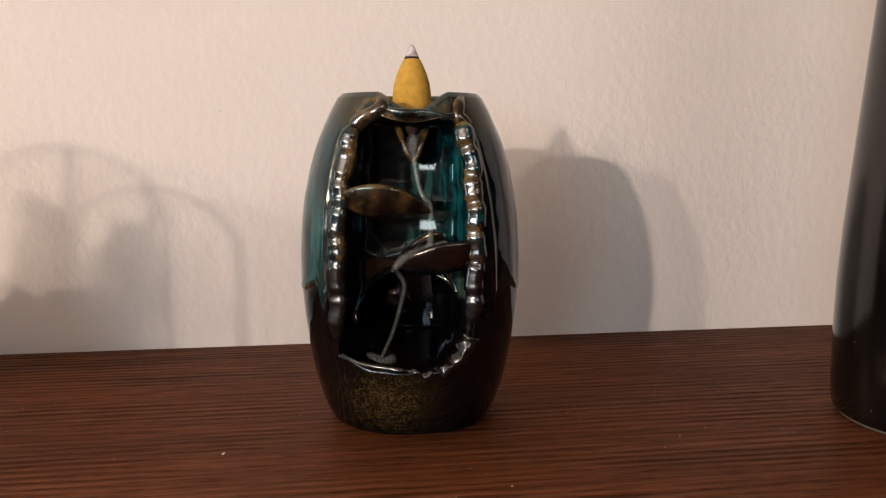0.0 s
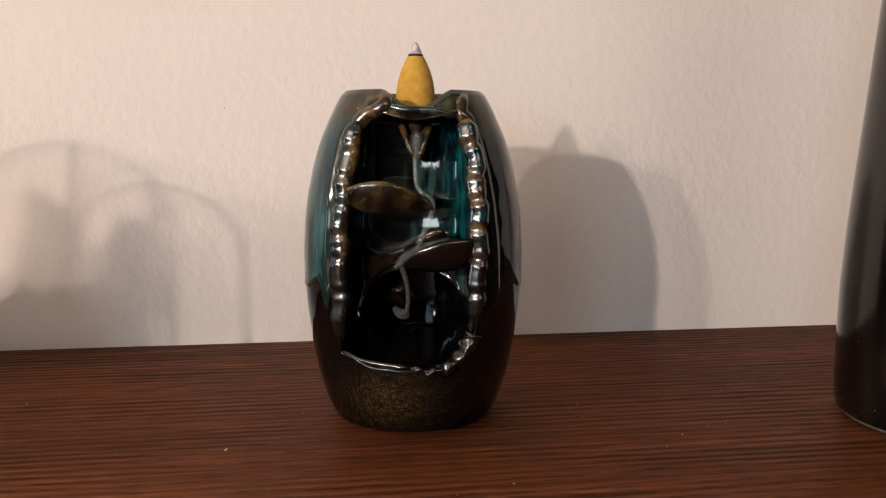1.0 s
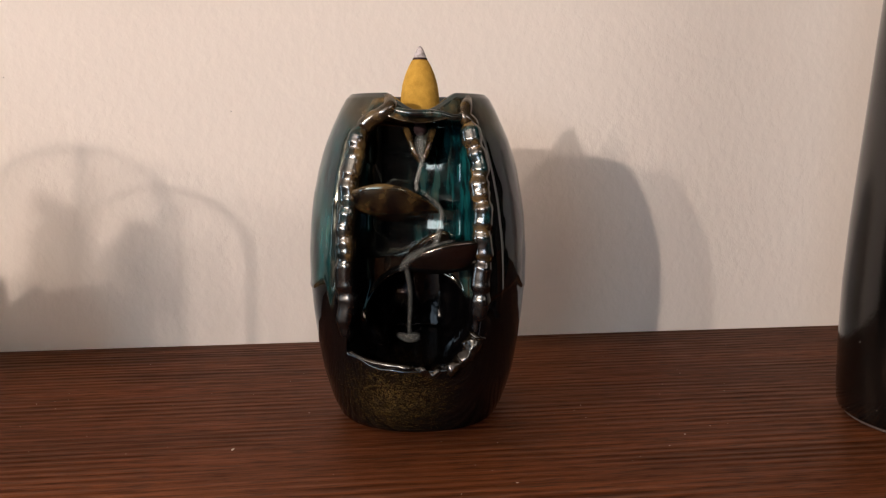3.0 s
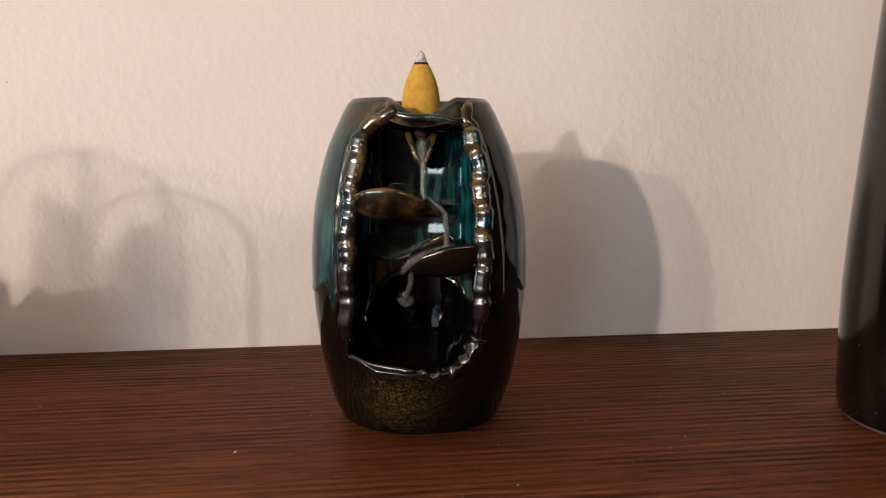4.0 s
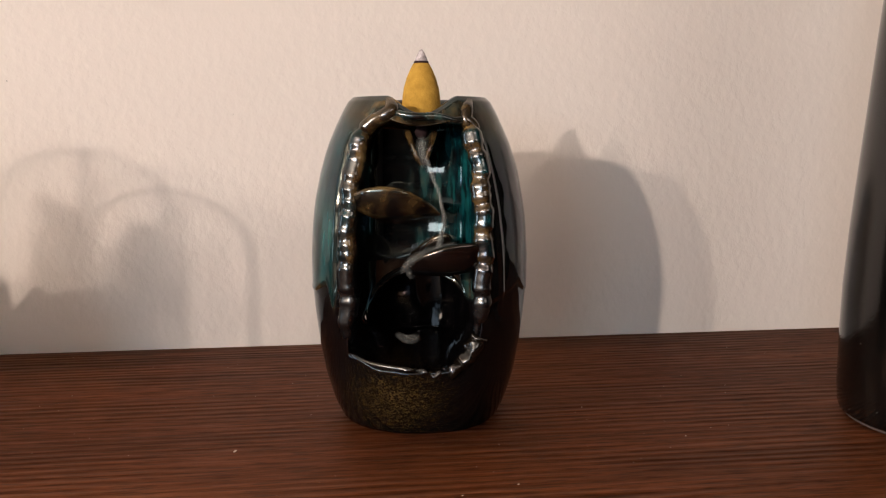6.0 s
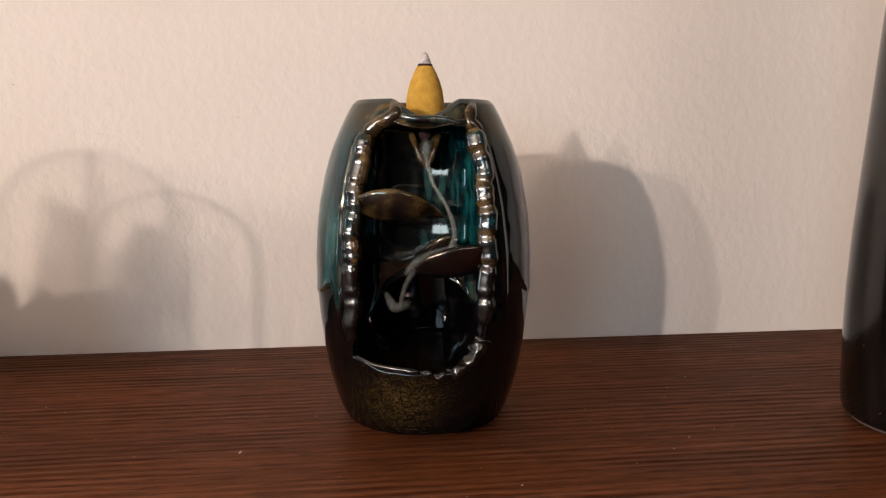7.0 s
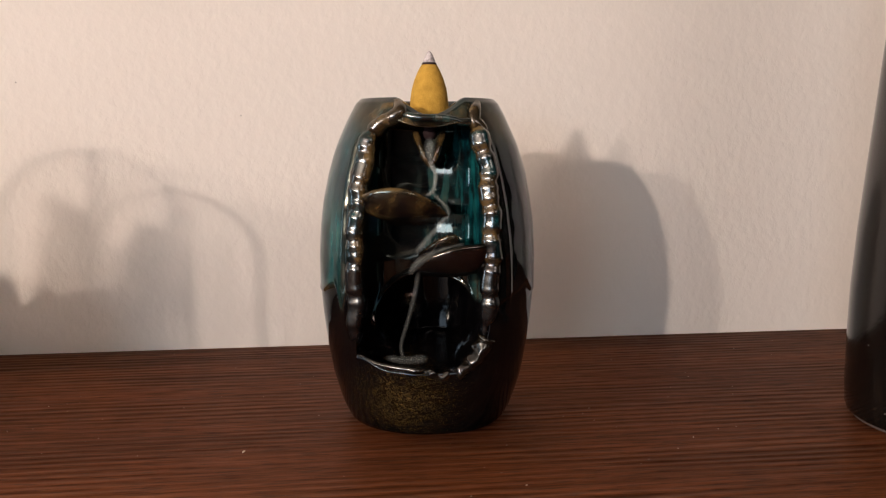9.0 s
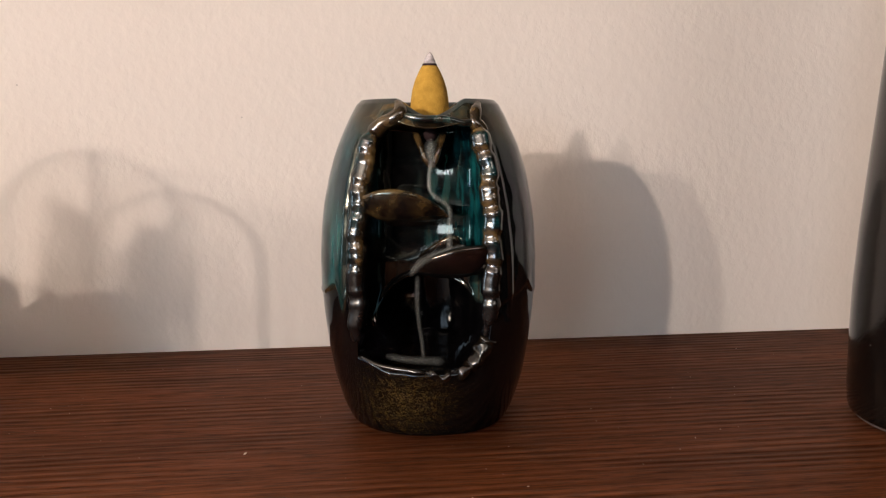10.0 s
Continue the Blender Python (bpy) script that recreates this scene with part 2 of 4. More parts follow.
def mesh_part(name, me, mat, parent=None, label="", smooth=True):
    me.materials.append(mat)
    if smooth:
        me.polygons.foreach_set("use_smooth", [True] * len(me.polygons))
    ob = new(name, me)
    if parent:
        ob.parent = parent
    return tagged(ob, label) if label else ob


def grid_mesh(name, pts, close_u=False):
    """A mesh over an array of rows x columns x 3 points; close_u joins the last column to the first."""
    rows, cols = pts.shape[:2]
    me = bpy.data.meshes.new(name)
    last = cols if close_u else cols - 1
    r, c = np.meshgrid(np.arange(rows - 1), np.arange(last), indexing="ij")
    d = (c + 1) % cols
    quads = np.stack([r * cols + c, r * cols + d, (r + 1) * cols + d, (r + 1) * cols + c], -1).reshape(-1, 4)
    me.from_pydata(pts.reshape(-1, 3).tolist(), [], quads.tolist())
    return me


def box_bm(x0, x1, y0, y1, z0, z1, bevel=0.0):
    bm = bmesh.new()
    bmesh.ops.create_cube(bm, size=1, matrix=Matrix.LocRotScale(((x0 + x1) / 2, (y0 + y1) / 2, (z0 + z1) / 2), None, (x1 - x0, y1 - y0, z1 - z0)))
    if bevel:
        bmesh.ops.bevel(bm, geom=bm.edges[:], offset=bevel, segments=3, affect="EDGES")
    return bm


def lathe(name, profile, mat, parent=None, steps=64, label=""):
    """A turned mesh from (radius, height) pairs."""
    a = np.linspace(0, 2 * np.pi, steps, endpoint=False)
    p = np.array(profile)
    pts = np.stack([p[:, :1] * np.cos(a), p[:, :1] * np.sin(a), np.repeat(p[:, 1:], steps, 1)], -1)
    return mesh_part(name, grid_mesh(name, pts, True), mat, parent, label)


def smooth(e0, e1, x):
    t = np.clip((x - e0) / (e1 - e0), 0, 1)
    return t * t * (3 - 2 * t)


def soft_noise(p, scale, octaves=3):
    """Noise in -1..1 at an array of points."""
    q = p.reshape(-1, 3) * scale
    return np.array([noise.fractal(Vector(v), 1.0, 2.0, octaves) for v in q]).reshape(p.shape[:-1])


def curve_through(points, n):
    """n points evenly spaced on a smooth curve through the given points."""
    p = np.array(points, float)
    k = len(p)
    ext = np.vstack([2 * p[0] - p[1], p, 2 * p[-1] - p[-2]])
    fine = []
    for i in range(k - 1):
        a, b, c, d = ext[i:i + 4]
        t = np.linspace(0, 1, 24, endpoint=False)[:, None]
        fine.append(0.5 * (2 * b + (c - a) * t + (2 * a - 5 * b + 4 * c - d) * t ** 2 + (3 * b - a - 3 * c + d) * t ** 3))
    fine = np.vstack(fine + [p[-1:]])
    s = np.concatenate([[0], np.cumsum(np.linalg.norm(np.diff(fine, axis=0), axis=1))])
    u = np.linspace(0, s[-1], n)
    return np.stack([np.interp(u, s, fine[:, i]) for i in range(3)], 1)


def tube(points, radii, sides=16, flat=1.0):
    """Rows of rings round a line of points; flat squeezes it towards and away from the viewer."""
    p = np.array(points)
    tan = np.gradient(p, axis=0)
    tan /= np.linalg.norm(tan, axis=1)[:, None]
    side = np.cross(tan, [0, 1, 0])
    side /= np.linalg.norm(side, axis=1)[:, None] + 1e-9
    front = np.cross(side, tan)
    a = np.linspace(0, 2 * np.pi, sides, endpoint=False)
    r = np.array(radii)[:, None, None]
    return p[:, None] + r * (side[:, None] * np.cos(a)[None, :, None] + flat * front[:, None] * np.sin(a)[None, :, None])


def capped(pts):
    """Closes rings at both ends by pulling a last ring into its middle."""
    return np.concatenate([pts[:1].mean(1, keepdims=True).repeat(pts.shape[1], 1), pts, pts[-1:].mean(1, keepdims=True).repeat(pts.shape[1], 1)])


def paint(me, **layers):
    for key, values in layers.items():
        me.attributes.new(key, "FLOAT", "POINT").data.foreach_set("value", np.ascontiguousarray(values, dtype=np.float32).ravel())


# ---------------------------------------------------------------- the room
WALL_Y = 0.111
X0, X1, Y0, Z0, Z1 = -6.4, 3.2, -7.0, -0.75, 1.75


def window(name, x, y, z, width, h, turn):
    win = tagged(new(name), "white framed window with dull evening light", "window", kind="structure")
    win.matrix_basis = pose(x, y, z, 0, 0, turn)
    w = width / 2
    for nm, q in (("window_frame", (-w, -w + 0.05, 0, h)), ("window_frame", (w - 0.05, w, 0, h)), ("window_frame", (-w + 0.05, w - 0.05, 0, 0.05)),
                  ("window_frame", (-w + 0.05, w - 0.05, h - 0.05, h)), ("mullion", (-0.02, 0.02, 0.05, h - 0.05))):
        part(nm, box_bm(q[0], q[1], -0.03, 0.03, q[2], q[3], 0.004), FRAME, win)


def room():
    north = tagged(part("wall_north", box_bm(X0 - 0.15, X1 + 0.15, WALL_Y, WALL_Y + 0.15, Z0, Z1), PLASTER), "cream painted wall with fine roller texture", "wall", kind="structure")
    # small dark nibs in the paint
    for x, z in ((-0.1696, 0.1229), (-0.0721, 0.1087)):
        bm = bmesh.new()
        bmesh.ops.create_icosphere(bm, subdivisions=2, radius=0.0002, matrix=Matrix.LocRotScale((x, WALL_Y, z), None, (1.0, 0.6, 1.3)))
        part("paint_nib", bm, WAX, north, "dark nib in the paint")
    tagged(part("wall_east", box_bm(X1, X1 + 0.15, Y0, WALL_Y, Z0, Z1), ROOM), "plain dark wall out of view", "wall", kind="structure")
    # west wall, pieced round its window opening
    wy0, wy1, wz0, wz1 = -2.6, -1.0, -0.65, 1.4
    bm = bmesh.new()
    for a, b, c, d in ((Y0, wy0, Z0, Z1), (wy1, WALL_Y, Z0, Z1), (wy0, wy1, Z0, wz0), (wy0, wy1, wz1, Z1)):
        bmesh.ops.create_cube(bm, size=1, matrix=Matrix.LocRotScale((X0 - 0.075, (a + b) / 2, (c + d) / 2), None, (0.15, b - a, d - c)))
    tagged(part("wall_west", bm, ROOM), "plain dark wall out of view with a window", "wall", kind="structure")
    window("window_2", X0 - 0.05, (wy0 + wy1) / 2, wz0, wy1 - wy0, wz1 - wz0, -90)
    # south wall, pieced round the window opening
    wx0, wx1, wz0, wz1 = -4.95, -2.85, 0.2, 1.7
    bm = bmesh.new()
    for a, b, c, d in ((X0 - 0.15, wx0, Z0, Z1), (wx1, X1 + 0.15, Z0, Z1), (wx0, wx1, Z0, wz0), (wx0, wx1, wz1, Z1)):
        bmesh.ops.create_cube(bm, size=1, matrix=Matrix.LocRotScale(((a + b) / 2, Y0 - 0.075, (c + d) / 2), None, (b - a, 0.15, d - c)))
    tagged(part("wall_south", bm, ROOM), "plain dark wall out of view with a window", "wall", kind="structure")
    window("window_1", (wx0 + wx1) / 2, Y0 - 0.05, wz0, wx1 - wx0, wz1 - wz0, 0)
    tagged(part("floor", box_bm(X0 - 0.15, X1 + 0.15, Y0 - 0.15, WALL_Y + 0.15, Z0 - 0.1, Z0), FLOOR), "brown wooden room floor", "floor", kind="structure")
    tagged(part("ceiling", box_bm(X0 - 0.15, X1 + 0.15, Y0 - 0.15, WALL_Y + 0.15, Z1, Z1 + 0.1), CEIL), "plain white ceiling", "ceiling", kind="structure")


def sideboard():
    ob = tagged(new("sideboard"), "dark walnut sideboard with fine straight grain against the wall", "sideboard")
    ob.matrix_basis = pose(0, 0, 0)
    part("top", box_bm(-0.85, 0.95, -0.42, WALL_Y - 0.001, -0.028, 0.0, 0.0012), WOOD, ob)
    part("body", box_bm(-0.83, 0.93, -0.39, WALL_Y - 0.003, Z0, -0.028, 0.001), WOOD, ob)


room()
sideboard()

# ---------------------------------------------------------------- the incense burner
# heights and outer radii of the barrel
BARREL = [(0.0000, 0.0272), (0.0012, 0.0282), (0.0053, 0.0303), (0.0159, 0.0332), (0.0266, 0.0352), (0.0368, 0.0364), (0.0471, 0.0372),
          (0.0573, 0.0374), (0.0675, 0.0369), (0.0776, 0.0358), (0.0875, 0.0339), (0.0975, 0.0312), (0.1073, 0.0272), (0.1112, 0.0250), (0.1127, 0.0234)]
# inner edges of the opening: height, left x, right x
OPENING = [(0.022, -0.022, 0.012), (0.028, -0.0225, 0.0160), (0.034, -0.0220, 0.0185), (0.044, -0.0215, 0.0196), (0.055, -0.0215, 0.0200), (0.066, -0.0213, 0.0202),
           (0.074, -0.0207, 0.0198), (0.082, -0.0198, 0.0192), (0.090, -0.0182, 0.0186), (0.096, -0.0168, 0.0175), (0.101, -0.0150, 0.0155), (0.106, -0.0110, 0.0125), (0.110, -0.0075, 0.0115)]
TURN = -7.5


def barrel_radius(z):
    t = np.array(BARREL)
    return np.interp(z, t[:, 0], t[:, 1])


def cavity_back(x, z):
    """How far back the hollow goes: a lopsided trough with steep sides, stepping forward under each fall."""
    u = x * 1000
    y = -9.0 - 0.185 * (u - 6.0) - 0.010 * (u - 6.0) ** 2 - 7.0 * (np.abs(u) / 21.0) ** 6
    for level in (92.0, 69.5):
        y = y + 0.455 * np.tanh((z * 1000 - level) / 3.5)
    return np.clip(y, -28.0, -5.0) / 1000


def burner_body(parent):
    th = np.concatenate([np.linspace(-100, 100, 380), np.linspace(100, 260, 90)[1:-1]])
    th = np.radians(th)
    # rows: up the outside, then over the rim into the dish
    zs = np.concatenate([np.linspace(0.0, 0.0012, 4), np.linspace(0.0012, 0.1112, 300)[1:], np.linspace(0.1112, 0.1127, 6)[1:]])
    t = np.array(BARREL)
    fz = np.linspace(0, 0.1127, 400)
    fr = np.interp(fz, t[:, 0], t[:, 1])
    k = np.hanning(25)
    k /= k.sum()
    fr[14:-14] = np.convolve(np.pad(fr, 12, mode="edge"), k, "valid")[14:-14]
    R = (np.interp(zs, fz, fr)[:, None] + 0.0006 * smooth(0.0, 0.02, zs)[:, None] * (1 - smooth(0.09, 0.11, zs)[:, None])) * np.ones_like(th)[None]
    Z = zs[:, None] * np.ones_like(th)[None]
    T = th[None] * np.ones_like(zs)[:, None]
    raw = np.stack([R * np.sin(T), -R * np.cos(T), Z], -1)
    n1 = soft_noise(raw, 60.0)
    n2 = soft_noise(raw * [1, 1, 0.25] + 7.0, 300.0)
    # the upper coat of glaze ends in thick runs
    deg = np.degrees(T)
    drip = 0.047 + 0.0028 * np.sin(deg * 0.11 + 1.0) + 0.0022 * n1 - 0.0105 * np.exp(-((deg + 49) / 3.0) ** 2) - 0.003 * np.exp(-((deg - 74) / 9) ** 2)
    coat = smooth(0.0, 0.0022, Z - drip)
    R = R + 0.0003 * coat * (1 - smooth(0.070, 0.100, Z)) + 0.0002 * n1
    R = R + 0.0002 * np.exp(-((Z - drip - 0.0016) / 0.0013) ** 2) * (smooth(-34, -46, deg) + 0.3 * smooth(56, 70, deg))
    # a ridge of glaze beside the right rail
    R = R + 0.0005 * np.exp(-((deg - (43 + 90 * (0.085 - Z)  )) / 1.6) ** 2) * smooth(0.040, 0.05, Z) * (1 - smooth(0.094, 0.102, Z))
    # a groove along the outer side of the left rail
    gx = np.interp(Z, [0.045, 0.06, 0.075, 0.085, 0.095, 0.102], [-0.0275, -0.0275, -0.0268, -0.0256, -0.0236, -0.0215])
    R = R - 0.0011 * np.exp(-((R * np.sin(T) - gx) / 0.0009) ** 2) * (np.cos(T) > 0) * smooth(0.042, 0.055, Z) * (1 - smooth(0.098, 0.103, Z))
    X, Y = R * np.sin(T), -R * np.cos(T)
    # the hollow
    op = np.array(OPENING)
    xl, xr = np.interp(Z, op[:, 0], op[:, 1]) - 0.0014, np.interp(Z, op[:, 0], op[:, 2]) + 0.0014
    low = 0.0235 + 0.0035 * smooth(-0.012, -0.022, X) + 0.006 * smooth(0.011, 0.019, X)
    top = 0.1045
    front = np.cos(T) > 0
    wob = 0.0004 * n1
    d = np.minimum(np.minimum(X - xl, xr - X), np.minimum(top - Z, Z - low)) + wob
    m = smooth(-0.0004, 0.0022, d) * front
    back = cavity_back(X, Z) + 0.00008 * soft_noise(raw + 3.0, 80.0, 2)
    # the round cave at the foot of the hollow
    hole = 1 - np.sqrt(((X - 0.0000) / 0.0172) ** 2 + ((Z - 0.0373) / 0.0152) ** 2)
    h = smooth(-0.008, 0.022, hole) * m
    # the rolled edge of the cave, thickest at its flank
    bulge = (0.0003 + 0.0020 * smooth(-0.010, -0.016, X) * np.exp(-((Z - 0.0355) / 0.0035) ** 2)) * np.exp(-((hole + 0.04) / 0.06) ** 2) * m
    inner = back * (1 - h) + (0.024 - 24.0 * (X - 0.0018) ** 2) * h - bulge * (1 - h)
    Y = Y * (1 - m) + inner * m
    # the notch in the rim over the hollow
    nx = np.clip((X - 0.0012) / 0.0118, -1, 1)
    dip = np.cos(nx * np.pi / 2) ** 1.3 * 0.0058 * front
    Z = Z - dip * smooth(0.100, 0.1127, Z)
    pts = np.stack([X, Y, Z], -1)
    # the rim and the dish
    rings = []
    for rad, dz in ((0.965, 0.0003), (0.92, 0.0), (0.87, -0.0012), (0.80, -0.0035), (0.68, -0.0058), (0.5, -0.0068), (0.25, -0.0072), (0.0, -0.0072)):
        floor_z = 0.1127 + dz
        zz = np.minimum(floor_z, Z[-1] + dz * 0.25) if dz > -0.003 else np.minimum(floor_z, Z[-1] - 0.0004)
        rings.append(np.stack([X[-1] * rad, Y[-1] * rad, zz * np.ones_like(X[-1])], -1))
    under = np.stack([X[0] * 0.0, Y[0] * 0.0, np.zeros_like(X[0]) + 0.001], -1)
    pts = np.concatenate([under[None], np.stack([X[0] * 0.9, Y[0] * 0.9, Z[0] * 0 + 0.0], -1)[None], pts, np.array(rings)])
    me = grid_mesh("body", pts, True)
    pad = lambda v, end: np.concatenate([v[:1], v[:1], v, np.repeat(v[-1:] * end, len(rings), 0)])
    # colours of the glaze
    side_l = smooth(-38, -52, deg)
    side_r = smooth(46, 60, deg)
    inside = m * (1 - h)
    streaks = soft_noise(raw * [1, 1, 0.07] + 2.0, 520.0, 4)
    near_rail = 1 - smooth(-58, -47, deg + 6 * n1)
    teal = coat * side_l * np.clip((0.25 + 0.75 * near_rail) * (0.80 + 0.75 * streaks) * (1 - 0.55 * np.exp(-((Z - 0.055) / 0.007) ** 2) * smooth(-0.1, 0.4, n2)), 0, 1)
    teal *= 1 - 0.75 * smooth(0.085, 0.108, Z + 0.01 * n1)
    teal += inside * smooth(0.050, 0.066, Z + 0.006 * n1) * (smooth(0.0035, 0.0135, X + 0.003 * n1) * np.clip(0.42 + 0.9 * streaks + 0.3 * n2, 0.02, 1) + 0.02)
    mid = inside * np.exp(-((X - 0.0035) / 0.0045) ** 2) * smooth(0.053, 0.060, Z) * (1 - smooth(0.086, 0.096, Z)) * np.clip(0.5 + 1.2 * streaks, 0, 1)
    teal += 0.8 * mid
    teal += 0.35 * coat * side_r * np.clip(n2, 0, 1)
    teal += (1 - m) * front * smooth(0.1035, 0.107, Z) * 0.25 * (np.abs(X) < 0.017)
    run = inside * np.exp(-((X - 0.0168 + 0.25 * (Z - 0.050)) / 0.0016) ** 2) * smooth(0.0435, 0.0465, Z + 0.002 * n1) * (1 - smooth(0.053, 0.056, Z))
    teal += 0.9 * run
    edge = np.exp(-((d) / 0.0016) ** 2) * front
    brown = np.clip(edge * 0.6 * smooth(0.050, 0.072, Z), 0, 1) * (0.6 + 0.4 * n2)
    brown += (1 - m) * smooth(0.094, 0.110, Z + 0.004 * n1) * (0.22 + 0.5 * np.clip(streaks, 0, 1))
    # brown streaks at the right edge paint in the wall's grazing reflection
    brown += 0.9 * coat * (1 - m) * smooth(62, 80, deg) * np.clip(0.25 + streaks, 0, 1) * (1 - smooth(0.085, 0.1, Z))
    # the thin brown line where the coat breaks over the shoulder
    brown += 0.9 * (1 - m) * front * np.exp(-((np.hypot((X + 0.0120) / 1.35, Z - 0.1060) - 0.0042) / 0.0007) ** 2) * smooth(0.1035, 0.106, Z)
    drops = np.exp(-((Z - drip - 0.001) / 0.0012) ** 2) * side_l
    brown += 0.75 * drops * np.clip(0.4 + streaks, 0, 1) + 0.45 * mid * np.clip(0.3 + streaks, 0, 1) + 0.45 * run
    foot = (1 - coat) * (1 - m) * 0.115 * np.exp(-((X + 0.007) / 0.0125) ** 2 - ((Z - 0.0125) / 0.0095) ** 2) * front 
    # last layers: where gloss is cut to keep recess and foot dark, and satin
    paint(me, teal=pad(np.clip(teal, 0, 1), 0.3), brown=pad(np.clip(brown, 0, 1), 1.0), foot=pad(np.clip(foot * 1.1, 0, 1), 0.0), dulled=pad(np.clip(h + 0.5 * m * (1 - smooth(0.024, 0.034, Z)) + 0.85 * (1 - coat) * (1 - m), 0, 1), 0.0),
          satin=pad(np.clip(0.55 * coat * side_l * (1 - m), 0, 1), 0.3))
    return mesh_part("body", me, GLAZE, parent)


def front_at(x, z, lift=0.0):
    r = float(barrel_radius(z))
    return -math.sqrt(max(r * r - x * x, 1e-6)) - lift


def rail(parent, pts, nodes, radius, seed, browning, pinch, inner):
    """A moulded stalk that edges the hollow: uneven swellings between pinched nodes, the clay breaking brown at the nodes."""
    line = curve_through([(x / 1000, front_at(x / 1000, z / 1000, -0.0010), z / 1000) for x, z in pts], 230)
    s = np.concatenate([[0], np.cumsum(np.linalg.norm(np.diff(line, axis=0), axis=1))])
    at = np.array([np.interp(-z / 1000, -line[:, 2], s) for z in nodes])
    gap = np.min(np.abs(s[:, None] - at[None]), 1)
    rng = np.random.default_rng(seed)
    swell = np.interp(s, np.concatenate([[0], (at[1:] + at[:-1]) / 2, [s[-1]]]), rng.uniform(0.90, 1.10, len(at) + 1))
    rad = radius * swell * (1.0 - pinch * np.exp(-(gap / 0.0014) ** 2) + 0.05 * np.exp(-((gap - 0.0023) / 0.0011) ** 2))
    rad *= smooth(-0.004, 0.003, s) * smooth(-0.005, 0.011, s[-1] - s)
    line[:, 0] += 0.00035 * np.sin(s * 420 + seed)
    ring = tube(line, rad, 28, 0.92)
    lumps = soft_noise(ring + seed, 170.0, 2)
    fine = soft_noise(ring + seed + 5, 520.0, 2)
    axis = ring.mean(1, keepdims=True)
    # a flattened flank, turned a little outwards
    a = np.linspace(0, 2 * np.pi, 28, endpoint=False) + np.pi / 2 + 0.35
    flank = (np.abs(np.cos(a)) ** 3 + np.abs(np.sin(a)) ** 3) ** (-1 / 3) * 0.94
    ring = axis + (ring - axis) * ((1 + 0.05 * lumps + 0.012 * fine) * flank[None])[..., None]
    ring = capped(ring)
    me = grid_mesh("rail", ring, True)
    z = ring[..., 2]
    n = soft_noise(ring, 190.0)
    near = np.concatenate([gap[:1], gap, gap[-1:]])[:, None]
    b = np.clip(browning * smooth(0.050, 0.080, z + 0.006 * n) * (1.1 * np.exp(-(near / 0.0022) ** 2) - 0.12 + 0.6 * n), 0, 1)
    # one stalk has its glaze worn to brown clay all along the inner side
    across = (ring[..., 0] - ring[..., 0].mean(1, keepdims=True)) / radius
    b = np.clip(b * (1 - inner * (1 - smooth(-0.35, 0.15, across))) + inner * smooth(0.052, 0.064, z) * smooth(-0.05, 0.35, across + 0.5 * n) * (0.55 + 0.6 * n), 0, 1)
    tl = np.clip(smooth(0.055, 0.075, z) * (0.12 - 0.7 * n), 0, 1)
    paint(me, teal=tl, brown=b, foot=z * 0, satin=np.clip(0.65 * (1 - smooth(0.046, 0.060, z + 0.004 * n)) * (1 + n) + 0.35 * b, 0, 1))
    return mesh_part("rail", me, LUSTRE, parent)


def ledge(name, parent, rows, browning, seed):
    """A pod-shaped ledge, from rows of x, top, bottom, front and back (mm), with a hollowed top."""
    rows = np.array(rows, float) / 1000
    u = np.linspace(0, len(rows) - 1, 60)
    c = curve_rows(rows, u)
    # section: depth from the front (0) to the back (1), height from the bottom (0) to the top (1)
    sec = [(1.0, 0.80), (0.75, 0.70), (0.45, 0.70), (0.24, 0.82), (0.10, 0.94), (0.04, 1.0), (0.0, 0.96), (-0.005, 0.82), (0.015, 0.62), (0.05, 0.40), (0.10, 0.20), (0.19, 0.06), (0.45, 0.0), (1.0, 0.02)]
    sec = curve_through([(p, 0, q) for p, q in sec], 44)
    dv, hv = sec[:, 0], sec[:, 2]
    sa = np.where(np.arange(44) < 17, 1.0, 0.0)
    pts = np.stack([c[:, :1] * np.ones_like(dv), c[:, 3:4] + (c[:, 4:5] - c[:, 3:4]) * dv, c[:, 2:3] + (c[:, 1:2] - c[:, 2:3]) * hv], -1)
    n = soft_noise(pts + seed, 130.0)
    pts[..., 1] -= 0.0002 * n
    pts[..., 2] += 0.0002 * n
    pts = capped(pts)
    me = grid_mesh(name, pts, True)
    n = soft_noise(pts + seed, 200.0)
    crest = np.concatenate([[0 * hv], np.repeat(smooth(0.80, 0.97, hv)[None], 60, 0), [0 * hv]])
    up = np.concatenate([[0 * sa], np.repeat(smooth(0.3, 0.9, sa)[None], 60, 0), [0 * sa]])
    paint(me, teal=np.clip(0.1 * up, 0, 1), brown=np.clip(browning * (0.20 + 0.5 * n + 0.25 * up + 0.75 * crest), 0, 1), foot=up * 0)
    return mesh_part(name, me, SATIN, parent)


def curve_rows(rows, u):
    out = np.empty((len(u), rows.shape[1]))
    i = np.clip(u.astype(int), 0, len(rows) - 2)
    t = (u - i)[:, None]
    p = np.vstack([2 * rows[0] - rows[1], rows, 2 * rows[-1] - rows[-2]])
    a, b, c, d = p[i], p[i + 1], p[i + 2], p[i + 3]
    out[:] = 0.5 * (2 * b + (c - a) * t + (2 * a - 5 * b + 4 * c - d) * t ** 2 + (3 * b - a - 3 * c + d) * t ** 3)
    return out


